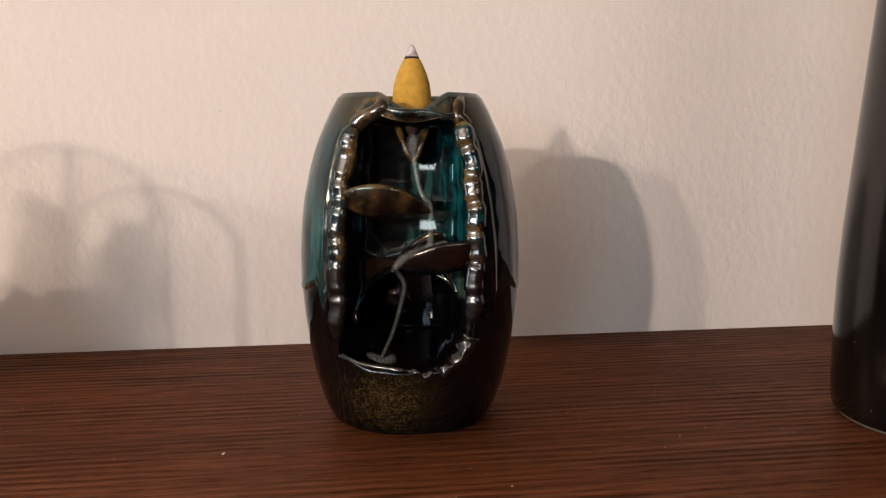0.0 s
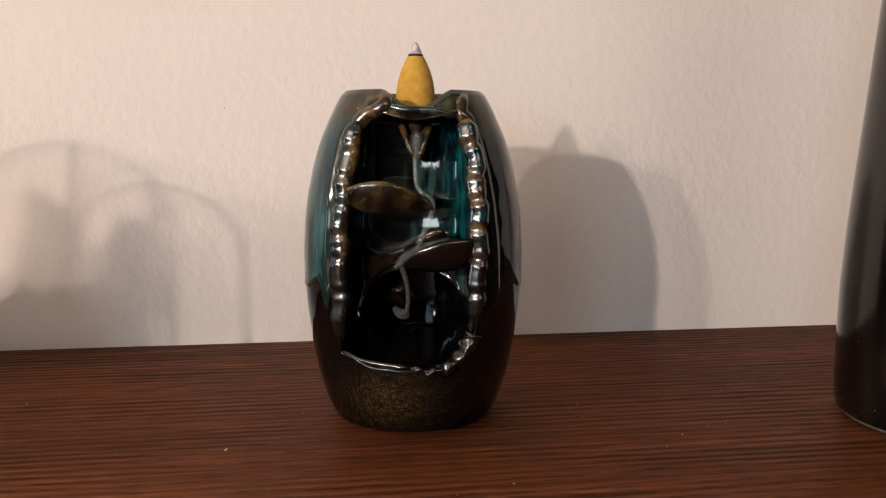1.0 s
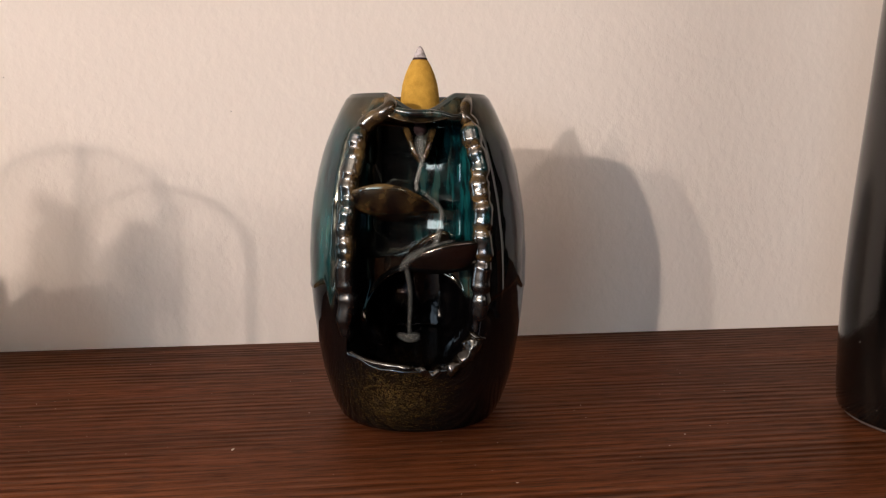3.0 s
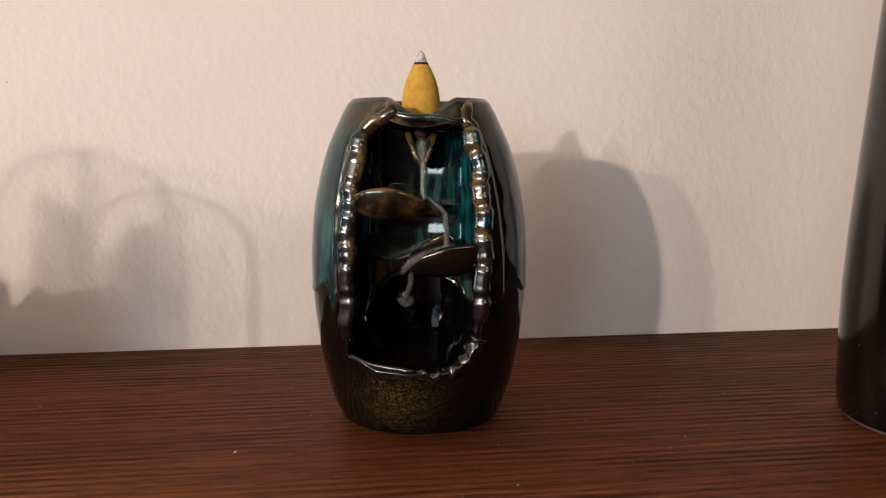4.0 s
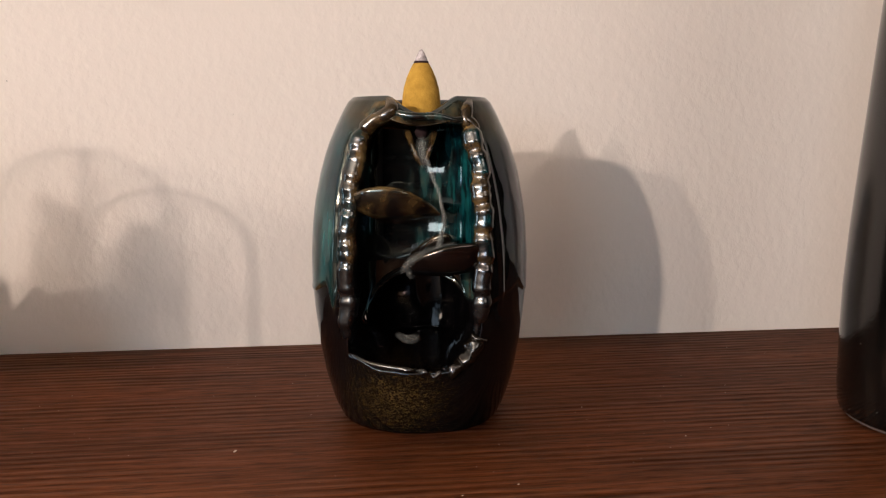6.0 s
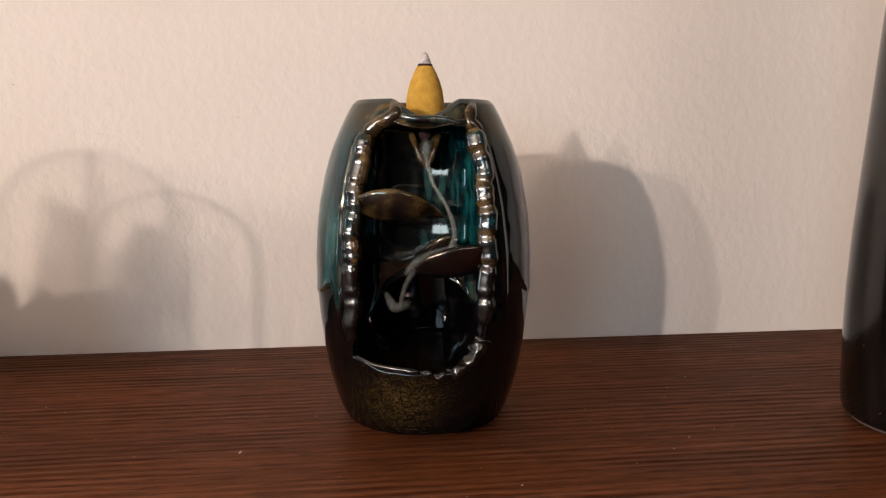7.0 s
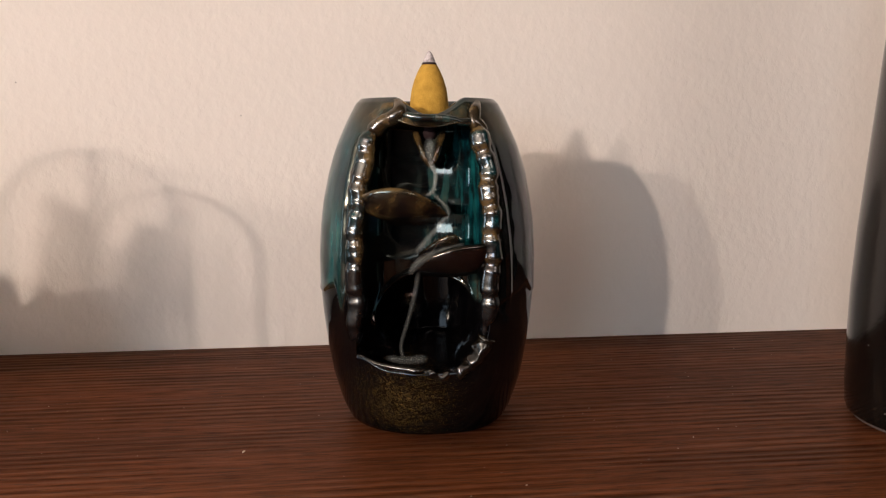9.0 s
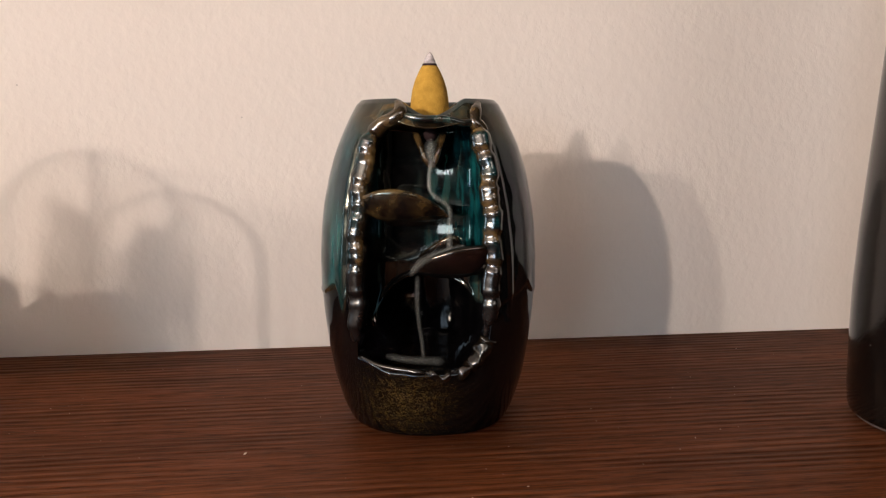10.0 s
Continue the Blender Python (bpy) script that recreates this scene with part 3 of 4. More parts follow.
def spout(parent):
    """The little trough under the rim from which the smoke falls: two lips that meet in a point, and a dark ball for
    the round vent.
    """
    for sgn, x0 in ((-1, -4.0), (1, 5.6)):
        line = curve_through([(x0 / 1000, -0.0165, 0.1015), ((x0 * 0.62 + 0.4) / 1000, -0.0195, 0.0965), ((x0 * 0.40 + 0.7) / 1000, -0.0205, 0.0930), (0.0014 + sgn * 0.0002, -0.0205, 0.0902)], 40)
        rad = np.linspace(0.0012, 0.0009, 40) * smooth(-0.1, 0.1, np.linspace(0, 1, 40))
        ring = capped(tube(line, rad, 12))
        me = grid_mesh("spout_lip", ring, True)
        paint(me, teal=ring[..., 0] * 0, brown=ring[..., 0] * 0 + 0.75, foot=ring[..., 0] * 0)
        mesh_part("spout_lip", me, GLAZE, parent)
    # trough bed
    v = np.linspace(0, 1, 24)
    w = np.linspace(-1, 1, 13)
    half = 0.0045 * (1 - v) + 0.0006
    cx = 0.0008 + 0.0006 * v
    pts = np.stack([cx[:, None] + half[:, None] * w[None], -0.0135 - 0.006 * v[:, None] - 0.003 * w[None] ** 2 * (1 - 0.4 * v[:, None]), 0.1015 - 0.0113 * v[:, None] + 0 * w[None]], -1)
    back = pts.copy()
    back[..., 1] = np.maximum(pts[..., 1] + 0.002, -0.0085)
    ring = np.concatenate([pts, back[:, ::-1]], 1)
    me = grid_mesh("spout_bed", capped(ring), True)
    z = np.zeros(capped(ring).shape[:2])
    paint(me, teal=z + 0.25, brown=z + 0.25, foot=z)
    mesh_part("spout_bed", me, GLAZE, parent)
    # dark ball in place of an opening: the hole's shade is its colour
    bm = bmesh.new()
    bmesh.ops.create_uvsphere(bm, u_segments=20, v_segments=14, radius=0.0023, matrix=pose(0.0009, -0.0150, 0.1008))
    part("vent", bm, CHAR_AND_SHADE, parent)


def lip(parent):
    pts = [(-23.6, 27.6), (-20.0, 26.4), (-16.4, 25.2), (-11, 24.6), (-7.3, 24.3), (-3, 23.9), (0.1, 22.9), (3.2, 22.0), (5.6, 21.8), (8.6, 22.6), (11.2, 23.2), (13.6, 24.8), (15.8, 27.0), (18.0, 30.2), (19.9, 34.2)]
    line = curve_through([(x / 1000, front_at(x / 1000, z / 1000, -0.0009), z / 1000) for x, z in pts], 140)
    s = np.linspace(0, 1, 140)
    rad = 0.00100 + 0.0016 * smooth(0.42, 0.85, s) + 0.00030 * np.sin(s * 63) * smooth(0.35, 0.6, s)
    rad *= smooth(-0.02, 0.05, s)
    line[:, 1] += 0.0005 * np.sin(s * 41) * smooth(0.35, 0.5, s)
    ring = capped(tube(line, rad, 18))
    crumple = np.concatenate([[0], smooth(0.35, 0.55, s), [0]])[:, None, None]
    ring = ring + crumple * 0.0011 * np.stack([soft_noise(ring + k, 330.0, 2) for k in (0, 5, 9)], -1)
    me = grid_mesh("lip", ring, True)
    z = ring[..., 0] * 0
    paint(me, teal=z, brown=z + 0.06, foot=z, satin=z + 0.35)
    mesh_part("lip", me, LUSTRE, parent)


def front_bar(parent):
    """The roll of glaze under the notch, with the two horns that run up to the rim."""
    for name, pts, r0 in (("arch", [(-18.4, 100.2), (-16.8, 102.4), (-14.2, 104.5), (-11.2, 105.9), (-9.2, 107.4), (-9.0, 109.4), (-10.2, 111.2)], 0.0027),
                          ("arch", [(18.3, 100.4), (17.4, 102.8), (15.6, 104.8), (15.5, 107.2), (16.0, 109.4), (16.3, 111.0)], 0.0024),
                          ("sill", [(-9.5, 107.4), (-6, 106.6), (-3, 106.1), (1, 105.8), (5, 105.9), (8.5, 105.4), (11.5, 104.6), (15.0, 105.0)], 0.0013)):
        line = curve_through([(x / 1000, front_at(x / 1000, z / 1000, -0.0012), z / 1000) for x, z in pts], 60)
        s = np.linspace(0, 1, 60)
        rad = r0 * (1 + 0.05 * np.sin(s * 11 + pts[0][0])) * smooth(-0.15, 0.15, s) * smooth(-0.10, 0.05, 1 - s) * (1 - (0 if name == "sill" else 0.2) * smooth(0.6, 1.0, s))
        if name == "arch":
            line[:, 1] += 0.0016 * smooth(0.7, 1.0, s)
        ring = tube(line, rad, 20)
        axis = ring.mean(1, keepdims=True)
        ring = capped(axis + (ring - axis) * (1 + 0.09 * soft_noise(ring + 2, 150.0, 2))[..., None])
        me = grid_mesh(name, ring, True)
        n = soft_noise(ring, 200.0)
        paint(me, teal=np.clip(0.35 + n, 0, 1) * (1 if name == "sill" else 0.2), brown=np.clip((0.12 if name == "sill" else 0.6) + 0.6 * n, 0, 1), foot=n * 0)
        mesh_part(name, me, LUSTRE, parent)


def incense_burner():
    ob = tagged(new("incense_burner"), "barrel-shaped incense burner in glossy black, teal and brown glaze", "incense burner")
    ob.matrix_basis = pose(0.0005, 0, 0, 0, 0, TURN)
    burner_body(ob)
    rail(ob, [(-17.6, 101.6), (-18.6, 99.0), (-19.8, 95.2), (-21.0, 89.4), (-22.0, 82.6), (-22.9, 74.0), (-23.4, 65.8), (-23.5, 58.5), (-23.4, 51.1), (-23.1, 43.6), (-23.4, 36.2), (-24.2, 30.0)],
         [100.6, 94.4, 84.4, 75.6, 66.2, 58.6, 47.8, 36.0], 0.0033, 3, 1.2, 0.09, 0.85)
    rail(ob, [(16.4, 103.4), (17.6, 99.4), (18.9, 95.0), (19.9, 90.0), (20.4, 84.9), (20.8, 79.5), (21.1, 74.0), (21.3, 67.6), (21.5, 62.1), (21.2, 54.7), (20.6, 47.3), (20.1, 40.7), (19.2, 34.8)],
         [102.6, 95.2, 85.6, 77.6, 68.2, 58.4, 47.8, 38.0], 0.0032, 8, 1.15, 0.14, 0.0)
    lip(ob)
    front_bar(ob)
    spout(ob)
    ledge("upper_ledge", ob, [(-22.5, 81.0, 74.6, -28, -12), (-18.0, 82.6, 73.8, -31.5, -11), (-14.5, 83.5, 72.6, -32.5, -10), (-10.0, 83.8, 72.0, -33, -9), (-5.0, 82.8, 71.9, -33, -9), (-1.0, 81.2, 72.2, -32, -9), (2.5, 79.0, 72.7, -30.5, -12), (5.2, 76.6, 73.2, -29, -17), (7.0, 74.2, 73.6, -27.5, -21)], 1.0, 1.0)
    ledge("lower_ledge", ob, [(22.5, 65.2, 56.0, -29, -13), (18.0, 65.4, 54.8, -32, -12), (12.0, 65.0, 53.8, -33, -11), (7.0, 63.9, 53.4, -33, -10), (2.0, 62.0, 53.7, -32, -10), (-1.7, 60.0, 54.3, -30.5, -13), (-4.2, 57.8, 54.9, -28.5, -18), (-5.6, 56.0, 55.5, -27, -22)], 0.04, 5.0)
    ledge("middle_ledge", ob, [(-3.0, 60.6, 58.0, -19, -8), (-0.5, 62.8, 57.5, -21, -7), (2.5, 65.2, 57.5, -23, -6), (6.0, 67.2, 57.5, -24, -6), (8.8, 67.6, 57.5, -24, -6), (10.6, 66.6, 58.0, -23, -7), (11.8, 63.6, 59.5, -21, -9)], 0.35, 9.0)
    return ob


burner = incense_burner()


def incense_cone():
    ob = tagged(new("incense_cone"), "mustard yellow incense cone with a burnt grey ash tip", "incense cone")
    base = 0.1055
    ob.matrix_basis = pose(0.0012, 0, base, 0, 0, 40)
    lathe("cone_body", [(0, 0), (0.0061, 0.0), (0.0066, 0.0006), (0.0068, 0.004), (0.0066, 0.0075), (0.0061, 0.0108), (0.0051, 0.0142), (0.0039, 0.0170), (0.0028, 0.0190), (0.0025, 0.0192), (0, 0.0192)], CONE, ob)
    lathe("burnt_ring", [(0, 0.0192), (0.00262, 0.0192), (0.00262, 0.0194), (0.0024, 0.0199), (0, 0.0199)], CHAR_AND_SHADE, ob, 40)
    lathe("ash_tip", [(0, 0.0199), (0.0023, 0.0199), (0.0021, 0.0206), (0.0016, 0.0218), (0.0011, 0.0229), (0.0006, 0.0236), (0.0002, 0.0239), (0, 0.0239)], ASH, ob, 40, "crumbly grey ash")
    return ob


incense_cone()


def tall_vase():
    ob = tagged(new("vase"), "tall tapering black glazed ceramic vase on the sideboard", "vase")
    ob.matrix_basis = pose(0.1880, -0.0385, 0)
    prof = [(0, 0.002), (0.034, 0.0010), (0.0378, 0.0010), (0.0390, 0.0018), (0.0396, 0.0035), (0.0401, 0.010), (0.0402, 0.03), (0.0399, 0.046), (0.0387, 0.067), (0.0370, 0.088), (0.0353, 0.108), (0.0337, 0.128), (0.0320, 0.148),
            (0.0301, 0.17), (0.0284, 0.19), (0.0268, 0.21), (0.0256, 0.225), (0.0258, 0.236), (0.0270, 0.243), (0.0264, 0.2445), (0.0250, 0.241), (0.0236, 0.225), (0.0248, 0.20), (0.0290, 0.13), (0.0360, 0.05), (0.034, 0.006), (0, 0.005)]
    lathe("vase_body", prof, VASE, ob, 96)
    # ring added to draw the thin highlight along the base
    lathe("base_glint_ring", [(0.0335, 0.0), (0.0372, 0.0), (0.0376, 0.0005), (0.0372, 0.0011), (0.0335, 0.0011)], WAX, ob, 96, "thin brown ring for the glint along the base")
    rng = np.random.default_rng(21)
    bm = bmesh.new()
    for _ in range(46):
        a, z, r = rng.uniform(3.0, 5.0), 0.004 + 0.05 * rng.uniform(0, 1) ** 1.5, rng.uniform(0.00008, 0.00024)
        q = np.interp(z, [0.0035, 0.010, 0.03, 0.046, 0.067], [0.0396, 0.0401, 0.0402, 0.0399, 0.0387])
        bmesh.ops.create_icosphere(bm, subdivisions=1, radius=r * 0.7, matrix=pose(q * math.cos(a), q * math.sin(a), z))
    part("dust_specks", bm, DUST, ob, "pale specks of dust on the glaze")


tall_vase()


# ---------------------------------------------------------------- things beside the view, known by their shadows
def glass_material():
    m, nt, b = material("clear_glass")
    out = nt.nodes["Material Output"]
    tr = nt.nodes.new("ShaderNodeBsdfTransparent")
    tr.inputs["Color"].default_value = (0.955, 0.953, 0.95, 1)
    b.inputs["Base Color"].default_value = (0.9, 0.9, 0.9, 1)
    b.inputs["Roughness"].default_value = 0.03
    ms = nt.nodes.new("ShaderNodeMixShader")
    ms.inputs["Fac"].default_value = 0.025
    nt.links.new(tr.outputs[0], ms.inputs[1])
    nt.links.new(b.outputs[0], ms.inputs[2])
    nt.links.new(ms.outputs[0], out.inputs["Surface"])
    return m


GLASS = glass_material()
HALF_CLEAR = thin_smoke("half_clear_lump", 0.42)


def glass_cover(x, y, top, rise, radius, plinth, lean, wide, label, seed):
    ob = tagged(new("glass_dome"), label, "glass dome", group="glass domes")
    ob.matrix_basis = pose(x, y, 0, 0, 0, math.degrees(math.atan2(-2.87 - y, -2.24 - x)) + 4)
    a = np.linspace(0, np.pi / 2, 16)
    spring = top - rise
    wall = [(radius - 0.001, 0.006), (radius, 0.02), (radius, spring)] + [(radius * math.cos(t), spring + rise * math.sin(t)) for t in a[1:-1]] + [(0.0005, top)]
    lathe("dome", wall, GLASS, ob, 72)
    lathe("dome_base", [(0, 0.0), (radius + 0.001, 0.0), (radius + 0.0012, 0.004), (radius, 0.006), (0, 0.0065)], WAX, ob)
    for i in range(4):
        t = math.pi * i / 2
        line = curve_through([(q * math.cos(t), q * math.sin(t), z) for q, z in wall], 40)
        mesh_part("wire", grid_mesh("wire", capped(tube(line, np.full(40, 0.0009), 8)), True), WAX, ob, "dark wire frame")
    rng = np.random.default_rng(seed)

    def lump(name, r, cx, cy, cz, mat, k):
        bm = bmesh.new()
        bmesh.ops.create_icosphere(bm, subdivisions=3, radius=1)
        for v in bm.verts:
            f = 1 + 0.35 * noise.noise(v.co * 1.7 + Vector((k, seed, 0))) + 0.15 * noise.noise(v.co * 5.0 + Vector((k, seed, 4)))
            f = min(f, 1.03)
            v.co = Vector((v.co.x * r[0] * f, v.co.y * r[1] * f, max(v.co.z * r[2] * f, -cz + 0.0066)))
        bmesh.ops.translate(bm, verts=bm.verts, vec=(cx, cy, cz))
        part(name, bm, mat, ob)

    # half-clear lumps, added inside to cast the mid-dark patches
    lump("shade_bunch", (radius * wide, radius * wide, plinth * 0.76), 0, lean, plinth * 0.3, HALF_CLEAR, 0)
    for i in range(16):
        t, q, z = rng.uniform(0, 6.28), rng.uniform(0.0, 0.014), rng.uniform(plinth * 0.85, top - 0.024)
        size = rng.uniform(0.006, 0.011)
        lump("shade_lump", (size, size * 0.8, size), q * math.cos(t) * 0.8, q * math.sin(t) + lean, z, HALF_CLEAR, i + 1)


# lumps out of view, shaped only for the dark shadows they throw
def unseen_lump(x, y, rx, ry, height, seed, label):
    ob = tagged(new("shadow_casting_lump"), label, "stone", group="stones by the domes")
    ob.matrix_basis = pose(x, y, 0)
    bm = bmesh.new()
    bmesh.ops.create_icosphere(bm, subdivisions=4, radius=1)
    for v in bm.verts:
        p = v.co.copy()
        k = 1 + 0.30 * noise.noise(p * 1.9 + Vector((9, seed, 1))) + 0.07 * noise.noise(p * 5.0 + Vector((2, seed, 1)))
        square = (abs(p.x) ** 2.3 + abs(p.y) ** 2.3 + abs(p.z) ** 2.3) ** (-1 / 2.3)
        p = p * square * k
        v.co = Vector((p.x * rx, p.y * ry, max(0.0, height * 0.42 + p.z * height * 0.58)))
    part("lump_body", bm, WAX, ob)


glass_cover(-0.214, -0.045, 0.1125, 0.027, 0.0285, 0.054, -0.014, 0.46, "small wire-framed glass dome with half-clear shadow lumps inside", 5)
glass_cover(-0.278, -0.088, 0.140, 0.030, 0.031, 0.080, -0.011, 0.52, "taller wire-framed glass dome with half-clear shadow lumps inside", 8)
unseen_lump(-0.198, 0.036, 0.028, 0.018, 0.050, 3, "low dark rough lump on the sideboard, added for its shadow")
unseen_lump(-0.264, 0.032, 0.029, 0.022, 0.071, 6, "larger dark rough lump on the sideboard, added for its shadow")

# ---------------------------------------------------------------- the smoke
# x and height (mm, in the burner's space) of each falling strand, by the second
UPPER_FALL_A = {
    0: [(1.6, 89.6), (2.5, 84.6), (3.5, 81.1), (4.6, 78.7)],
    0.5: [(1.4, 89.4), (1.8, 85.5), (2.9, 81.9), (4.3, 78.8)],
    1: [(0.7, 89.7), (0.9, 85.2), (1.3, 82.0), (2.6, 80.0)],
    1.5: [(0.5, 89.1), (0.7, 85.5), (0.7, 82.3), (1.3, 80.3)],
    2: [(1.0, 91.1), (1.0, 88.4), (-0.5, 85.9), (-2.7, 85.3)],
    2.5: [(1.4, 88.5), (0.3, 86.4), (-0.7, 84.5), (-1.5, 81.7)],
    2.7: [(1.9, 89.6), (0.4, 86.8), (-0.5, 84.7), (-0.8, 82.2)],
}
UPPER_FALL_B = {
    3.8: [(0.3, 90.8), (0.7, 86.2), (0.7, 83.2), (1.2, 80.9)],
    4: [(1.5, 90.0), (1.5, 86.4), (1.3, 82.8), (1.7, 80.6)],
    4.5: [(1.2, 89.5), (2.9, 84.6), (4.4, 80.1), (6.0, 78.0)],
    5: [(2.2, 89.6), (3.3, 84.1), (4.6, 80.6), (6.0, 77.6)],
    5.5: [(3.9, 91.0), (5.5, 85.5), (6.6, 81.0), (7.5, 76.6)],
    5.7: [(3.6, 92.1), (5.7, 85.7), (7.1, 81.2), (7.5, 76.7)],
}
UPPER_FALL_C = {
    6.8: [(0.7, 90.2), (2.6, 85.3), (5.2, 81.7), (7.6, 77.6)],
    7: [(1.8, 90.4), (3.5, 84.9), (5.7, 81.3), (7.9, 77.8)],
    7.5: [(1.9, 90.0), (2.3, 85.5), (3.4, 81.9), (5.2, 78.4)],
    8: [(0.2, 90.4), (-0.2, 86.9), (-0.9, 83.3), (-0.9, 81.6)],
    8.5: [(-0.3, 90.2), (-1.8, 87.1), (-3.6, 84.8), (-5.4, 83.1)],
    9: [(1.9, 90.1), (2.9, 87.4), (2.3, 82.8), (0.5, 81.1)],
    9.5: [(2.0, 89.4), (4.2, 84.8), (6.6, 81.3), (7.1, 77.7)],
    10: [(1.0, 90.4), (0.6, 86.8), (0.8, 83.2), (2.6, 80.6)],
}
MIDDLE_FALL_A = {
    0: [(4.6, 78.7), (6.6, 76.3), (6.8, 69.8), (6.5, 62.6)],
    0.5: [(4.7, 78.5), (6.7, 75.2), (5.2, 69.6), (3.6, 62.0)],
    1: [(3.1, 79.5), (6.4, 76.4), (5.3, 70.8), (2.2, 63.2)],
    1.5: [(2.2, 80.1), (6.4, 77.0), (5.1, 70.5), (1.4, 61.9)],
    2: [(2.2, 80.1), (7.2, 74.5), (5.3, 68.9), (1.6, 62.1)],
    2.5: [(2.7, 79.7), (7.3, 74.7), (6.8, 67.6), (4.9, 61.8)],
    2.7: [(2.6, 79.9), (7.7, 74.4), (7.0, 67.8), (5.2, 62.9)],
}
MIDDLE_FALL_B = {
    3.8: [(2.0, 80.0), (6.9, 76.3), (7.7, 70.7), (7.9, 63.3)],
    4: [(2.2, 80.2), (8.1, 75.6), (8.9, 70.9), (9.3, 63.1)],
    4.5: [(6.0, 77.0), (9.2, 72.9), (14.2, 70.0), (14.3, 64.1)],
    5: [(6.4, 76.5), (8.2, 71.5), (10.7, 66.8), (15.4, 64.7)],
    5.5: [(7.5, 76.1), (7.7, 72.9), (8.1, 68.2), (8.1, 63.3)],
    5.7: [(7.5, 75.9), (7.9, 73.1), (6.8, 68.3), (6.4, 63.4)],
}
MIDDLE_FALL_C = {
    6.8: [(7.7, 76.7), (9.6, 72.0), (9.6, 67.3), (7.6, 63.3)],
    7: [(8.1, 76.9), (9.9, 72.2), (10.5, 67.4), (9.3, 63.4)],
    7.5: [(5.7, 77.5), (7.2, 73.9), (7.4, 68.2), (7.8, 62.8)],
    8: [(0.4, 80.8), (5.8, 78.0), (4.9, 68.8), (3.3, 62.1)],
    8.5: [(-1.2, 82.8), (7.0, 76.4), (4.3, 69.8), (-1.3, 62.2)],
    9: [(2.3, 81.2), (6.9, 75.6), (4.1, 70.9), (-2.4, 63.1)],
    9.5: [(7.1, 76.9), (8.0, 73.1), (6.6, 68.4), (3.8, 62.5)],
    10: [(3.0, 80.6), (7.0, 76.9), (7.2, 71.2), (7.2, 63.5)],
}
LOWER_FALL_A = {
    0: [(-3.5, 54.4), (-1.8, 50.6), (-3.3, 43.0), (-5.8, 34.4), (-10.0, 24.8)],
    0.5: [(-4.1, 53.5), (-2.1, 49.4), (-2.7, 42.7), (-5.0, 36.0), (-5.8, 27.4)],
    1: [(-3.3, 55.3), (-2.0, 50.6), (-1.5, 43.9), (-2.8, 39.7), (-4.6, 41.1)],
    1.5: [(-3.0, 54.0), (-2.0, 47.3), (-2.2, 39.7), (-2.8, 33.0), (-3.0, 26.7)],
    2: [(-2.8, 55.1), (-2.1, 48.5), (-2.4, 40.8), (-3.0, 33.1), (-3.4, 26.3)],
    2.5: [(-3.0, 54.8), (-1.9, 47.2), (-1.8, 39.5), (-2.0, 31.8), (-2.2, 25.9)],
    2.7: [(-3.3, 54.9), (-2.1, 47.3), (-1.7, 39.7), (-1.9, 31.9), (-2.0, 26.4)],
}
LOWER_FALL_B = {
    3.8: [(-3.4, 55.9), (-3.1, 52.6), (-4.2, 50.4), (-4.8, 48.4), (-4.1, 47.8)],
    4: [(-2.4, 54.5), (-2.7, 51.8), (-4.0, 47.9), (-4.8, 45.9), (-3.5, 45.3)],
    4.5: [(-3.8, 55.2), (-1.2, 51.9), (-2.2, 47.5), (-3.7, 43.0), (-3.6, 39.7)],
    5: [(-4.1, 55.4), (-0.2, 52.8), (-0.1, 49.0), (-2.5, 43.2), (-3.3, 34.9)],
    5.5: [(-3.0, 55.6), (-2.3, 55.9), (-1.2, 56.6), (-0.0, 57.1), (1.1, 57.6)],
    5.7: [(-3.2, 55.8), (-2.5, 56.1), (-1.4, 56.7), (-0.3, 57.2), (0.8, 57.7)],
}
LOWER_FALL_C = {
    6.8: [(-3.6, 56.2), (-4.9, 52.3), (-6.5, 48.1), (-8.4, 46.5), (-11.7, 50.2)],
    7: [(-2.9, 56.3), (-5.2, 52.5), (-6.9, 47.6), (-7.7, 43.7), (-10.9, 46.9)],
    7.5: [(-2.1, 56.4), (-4.9, 51.6), (-8.3, 45.9), (-9.2, 40.2), (-6.5, 35.3)],
    8: [(-2.4, 55.1), (-6.0, 49.5), (-10.1, 42.8), (-11.6, 35.2), (-8.5, 28.4)],
    8.5: [(-3.1, 55.1), (-5.0, 49.4), (-9.1, 41.8), (-11.2, 34.1), (-9.8, 26.9)],
    9: [(-2.9, 54.2), (-3.9, 48.4), (-5.8, 40.7), (-8.5, 31.0), (-7.8, 26.0)],
    9.5: [(-2.7, 53.6), (-3.1, 46.0), (-3.2, 38.3), (-3.9, 30.5), (-4.4, 26.5)],
    10: [(-3.3, 53.6), (-3.5, 46.9), (-3.0, 39.2), (-1.9, 31.4), (-1.6, 27.4)],
}
CURL_A = {
    0: [(-12.8, 26.6), (-8.1, 24.7), (-6.3, 25.6)],
    0.5: [(-13.4, 26.3), (-5.1, 25.9), (-1.3, 25.9)],
    1: [(-5.2, 40.8), (-4.1, 39.7), (-2.6, 39.5)],
    1.5: [(-6.8, 26.8), (-3.6, 26.0), (-1.1, 26.4)],
    2: [(-6.4, 26.7), (-3.6, 25.8), (-1.1, 26.3)],
    2.5: [(-5.4, 26.2), (-2.6, 25.6), (-0.2, 26.2)],
    2.7: [(-5.0, 26.7), (-2.3, 26.1), (0.1, 26.5)],
}
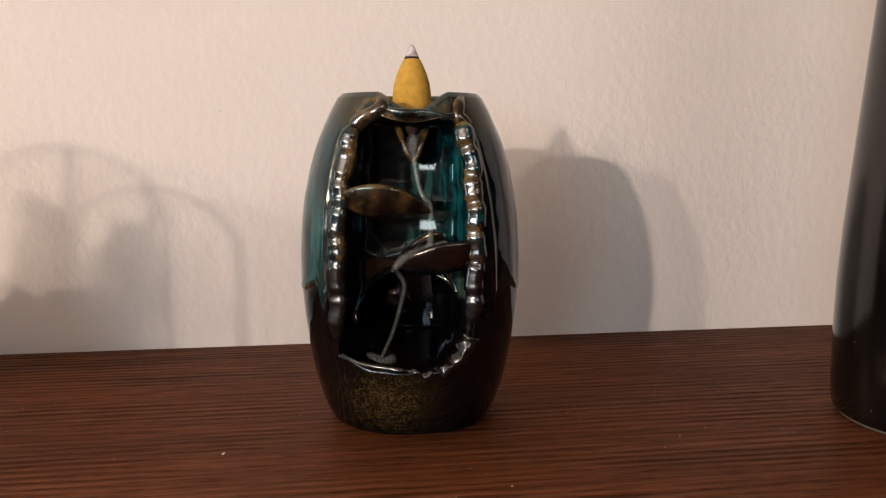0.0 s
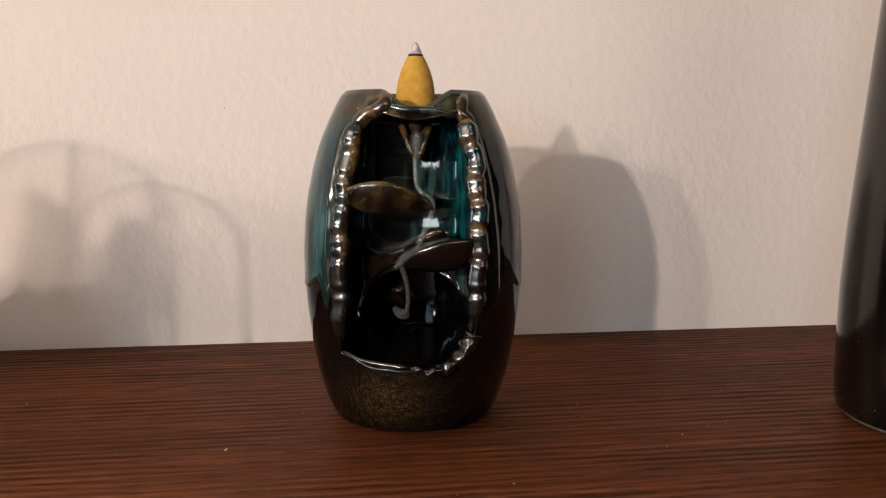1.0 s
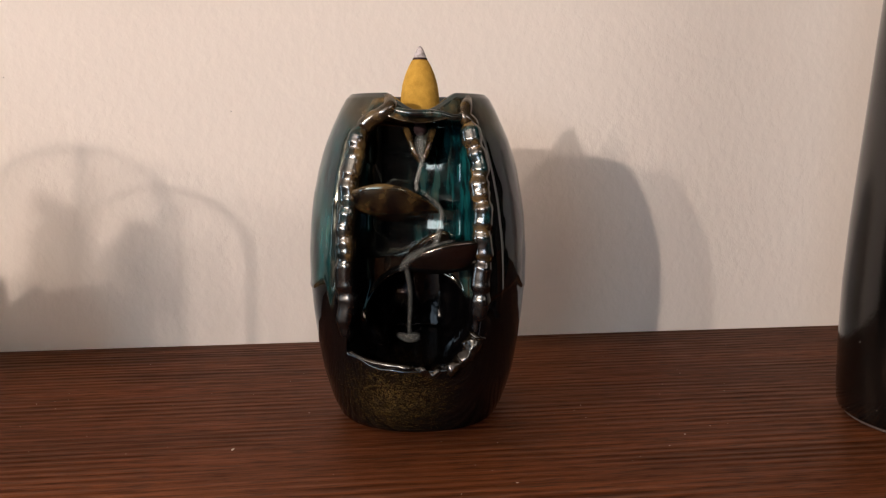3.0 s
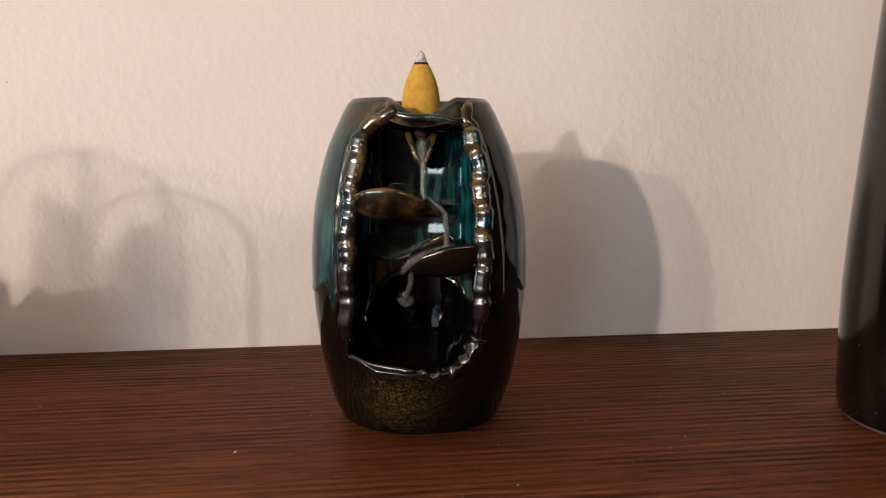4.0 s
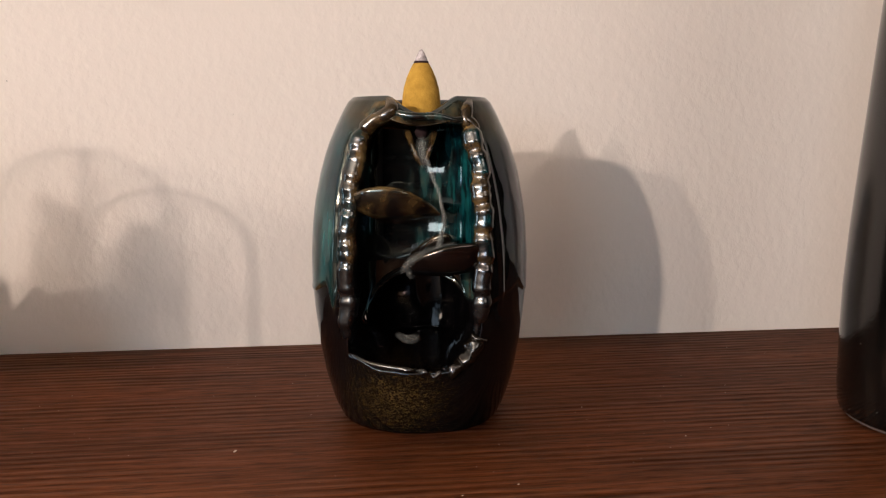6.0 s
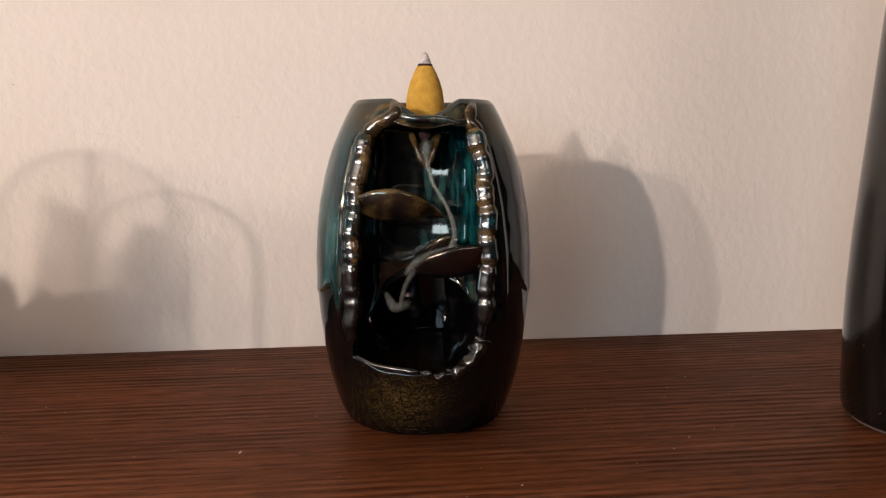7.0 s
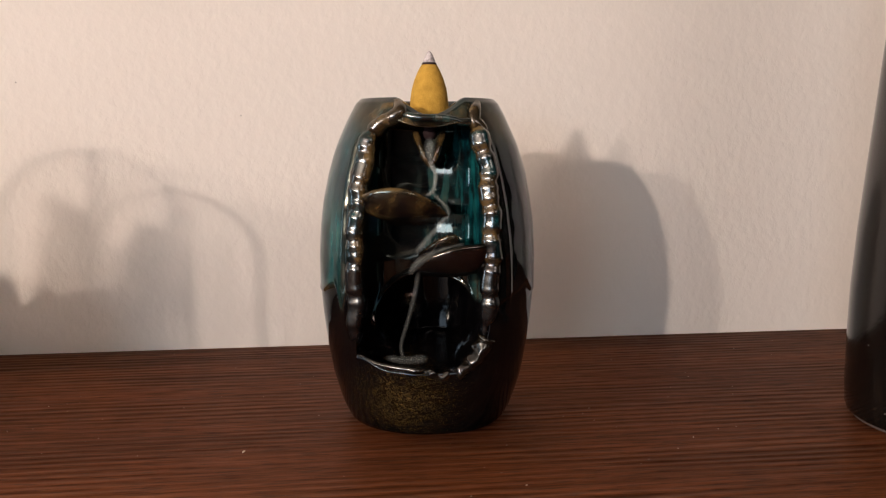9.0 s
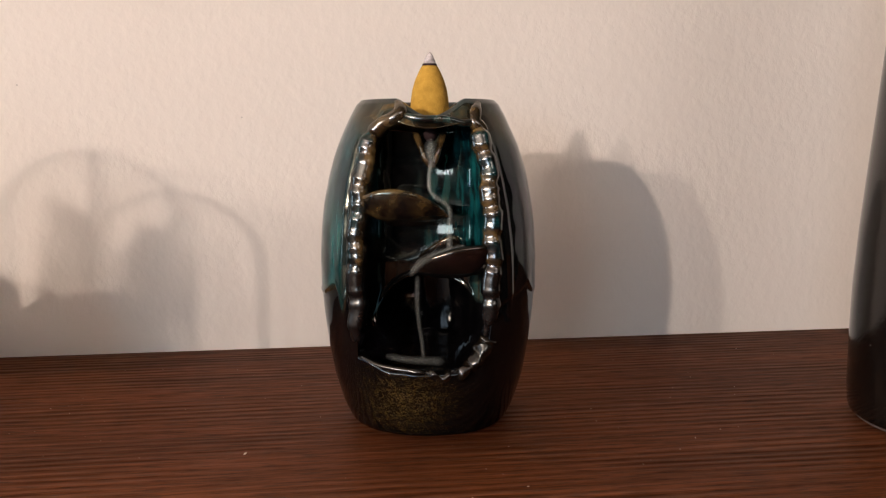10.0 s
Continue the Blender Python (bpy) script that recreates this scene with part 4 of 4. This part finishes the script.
CURL_B = {
    3.8: [(-5.4, 48.3), (-4.5, 47.5), (-3.3, 47.7)],
    4: [(-5.5, 45.6), (-4.2, 45.0), (-3.1, 45.6)],
    4.5: [(-4.5, 40.0), (-3.2, 39.0), (-1.9, 39.4)],
    5: [(-4.2, 35.4), (-2.4, 34.4), (-1.4, 33.1)],
    5.5: [(-3.9, 26.6), (-1.2, 26.4), (1.0, 26.6)],
    5.7: [(-4.1, 27.1), (-1.5, 26.7), (0.8, 27.1)],
}
CURL_C = {
    6.8: [(-11.8, 49.7), (-10.3, 46.9), (-7.5, 46.7)],
    7: [(-11.7, 47.4), (-9.6, 43.5), (-6.0, 44.5)],
    7.5: [(-10.4, 38.4), (-6.0, 39.4), (-5.4, 35.0)],
    8: [(-12.0, 33.6), (-5.4, 34.8), (-4.4, 27.6)],
    8.5: [(-11.7, 27.2), (-7.0, 26.2), (-1.9, 26.6)],
    9: [(-11.9, 25.9), (-7.2, 25.3), (-1.5, 25.7)],
    9.5: [(-11.4, 25.4), (-5.7, 24.8), (-1.0, 25.2)],
    10: [(-12.4, 27.0), (-6.7, 26.0), (3.7, 25.4)],
}


def spindle(name, length, width, parent, mat):
    """A soft-ended wisp along x: two nested half shells, open at the back."""
    u = np.linspace(-1, 1, 13)
    a = np.linspace(-math.pi / 2, math.pi / 2, 9)
    bm = bmesh.new()
    for k in (1.0, 0.55):
        r = width / 2 * k * np.sqrt(np.clip(1 - np.abs(u) ** 2.2, 0.0, 1)) + 1e-5
        rows = [[bm.verts.new((q * length / 2 * (0.6 + 0.4 * k), -0.5 * rr * math.cos(t), rr * math.sin(t))) for t in a] for q, rr in zip(u, r)]
        for p, q in zip(rows, rows[1:]):
            for i in range(8):
                bm.faces.new((p[i], p[i + 1], q[i + 1], q[i]))
    return part(name, bm, mat, parent)


def strand_rows(keys, depths, share, times):
    """Poses of one wisp at its share of the strand's length, for each time."""
    ks = sorted(keys)
    rows, last = [], None
    for t in times:
        j = min(max(np.searchsorted(ks, t) - 1, 0), len(ks) - 2)
        f = (t - ks[j]) / (ks[j + 1] - ks[j])
        f = min(max(f, 0), 1)
        a, b = np.array(keys[ks[j]]), np.array(keys[ks[j + 1]])
        p = a * (1 - f) + b * f
        p3 = np.stack([p[:, 0], np.array(depths), p[:, 1]], 1) / 1000
        c = curve_through(p3, 41)
        k = share * 40
        i = min(int(k), 39)
        at = c[i] * (1 - (k - i)) + c[i + 1] * (k - i)
        lo, hi = max(i - 2, 0), min(i + 3, 40)
        d = c[hi] - c[lo]
        ang = math.atan2(-d[2], d[0])
        if last is not None:
            while ang - last > math.pi:
                ang -= 2 * math.pi
            while ang - last < -math.pi:
                ang += 2 * math.pi
            ang = last + max(-1.3, min(1.3, ang - last))
        last = ang
        rows.append((t, pose(at[0], at[1], at[2], 0, math.degrees(ang), 0)))
    return rows


TIMES = [i * 0.25 for i in range(41)]
STRANDS = (
    ("upper_smoke_strand", {**UPPER_FALL_A, **UPPER_FALL_B, **UPPER_FALL_C}, (-22.5, -24.5, -26.5, -28), 12, 4.2, 1.7, 1.4),
    ("middle_smoke_strand", {**MIDDLE_FALL_A, **MIDDLE_FALL_B, **MIDDLE_FALL_C}, (-24.5, -27.0, -27.0, -25), 17, 4.6, 1.4, 2.4),
    ("lower_smoke_strand", {**LOWER_FALL_A, **LOWER_FALL_B, **LOWER_FALL_C}, (-29.5, -28.5, -27.5, -26.5, -26), 26, 3.4, 1.9, 1.4),
    ("smoke_curl", {**CURL_A, **CURL_B, **CURL_C}, (-25.5, -25.8, -25.5), 14, 4.0, 2.4, 3.4),
)
moving = []
for name, keys, depths, count, length, w0, w1 in STRANDS:
    thing = tagged(new(name), "thin pale strand of falling incense smoke", "smoke", group="falling smoke")
    thing.matrix_basis = pose(0.0005, 0, 0, 0, 0, TURN)
    for i in range(count):
        share = i / (count - 1)
        w = w0 + (w1 - w0) * share
        wisp = spindle("wisp", length / 1000, w / 1000, thing, FAINT if name in ("smoke_curl", "lower_smoke_strand") else SOFT if name == "middle_smoke_strand" else SMOKE)
        moving.append((wisp, keys, depths, share))


def still_smoke():
    """Smoke that lies in the spout and on the lower ledge."""
    ob = tagged(new("resting_smoke"), "thin pale smoke lying in spout and ledge", "smoke", group="falling smoke")
    ob.matrix_basis = pose(0.0005, 0, 0, 0, 0, TURN)
    for x, y, z, ang, length, w in ((1.1, -20.9, 96.2, 90, 7, 4.2), (1.2, -20.9, 95.0, 90, 7, 3.4), (1.2, -21.2, 95.0, 88, 8, 3.0), (1.4, -21.8, 91.6, 86, 6, 2.2),
                                    (8.0, -31.2, 64.2, 16, 9, 1.6), (3.5, -31.6, 62.8, 20, 9, 2.2), (-0.5, -31.6, 60.8, 30, 8, 3.0), (-3.0, -30.6, 58.6, 45, 7, 3.0), (-4.4, -29.6, 57.0, 55, 5, 2.4)):
        wisp = spindle("wisp", length / 1000, w / 1000, ob, SOFT)
        wisp.matrix_basis = pose(x / 1000, y / 1000, z / 1000, 0, -ang, 0)


still_smoke()


# ---------------------------------------------------------------- dust and crumbs
def crumbs():
    rng = np.random.default_rng(11)
    bm = bmesh.new()
    spots = [(-0.063, -0.036, 0.0022), (0.060, -0.006, 0.0009), (0.085, -0.042, 0.0012), (0.02, -0.075, 0.0009)]
    spots += [(rng.uniform(-0.16, 0.19), rng.uniform(-0.09, 0.1), rng.uniform(0.0002, 0.0006)) for _ in range(110)]
    for x, y, size in spots:
        if math.hypot(x, y) < 0.034 or math.hypot(x - 0.187, y + 0.0385) < 0.046:
            continue
        m = Matrix.LocRotScale((x, y, size * 0.16), Euler((0, 0, rng.uniform(0, 3))), (size, size * 0.3, size * 0.3))
        bmesh.ops.create_icosphere(bm, subdivisions=1, radius=0.5, matrix=m)
    return tagged(part("dust", bm, DUST), "pale specks of dust and ash on the wood", "dust", kind="stuff")


crumbs()


def motions():
    for wisp, keys, depths, share in moving:
        walk(wisp, strand_rows(keys, depths, share, TIMES))


motions()
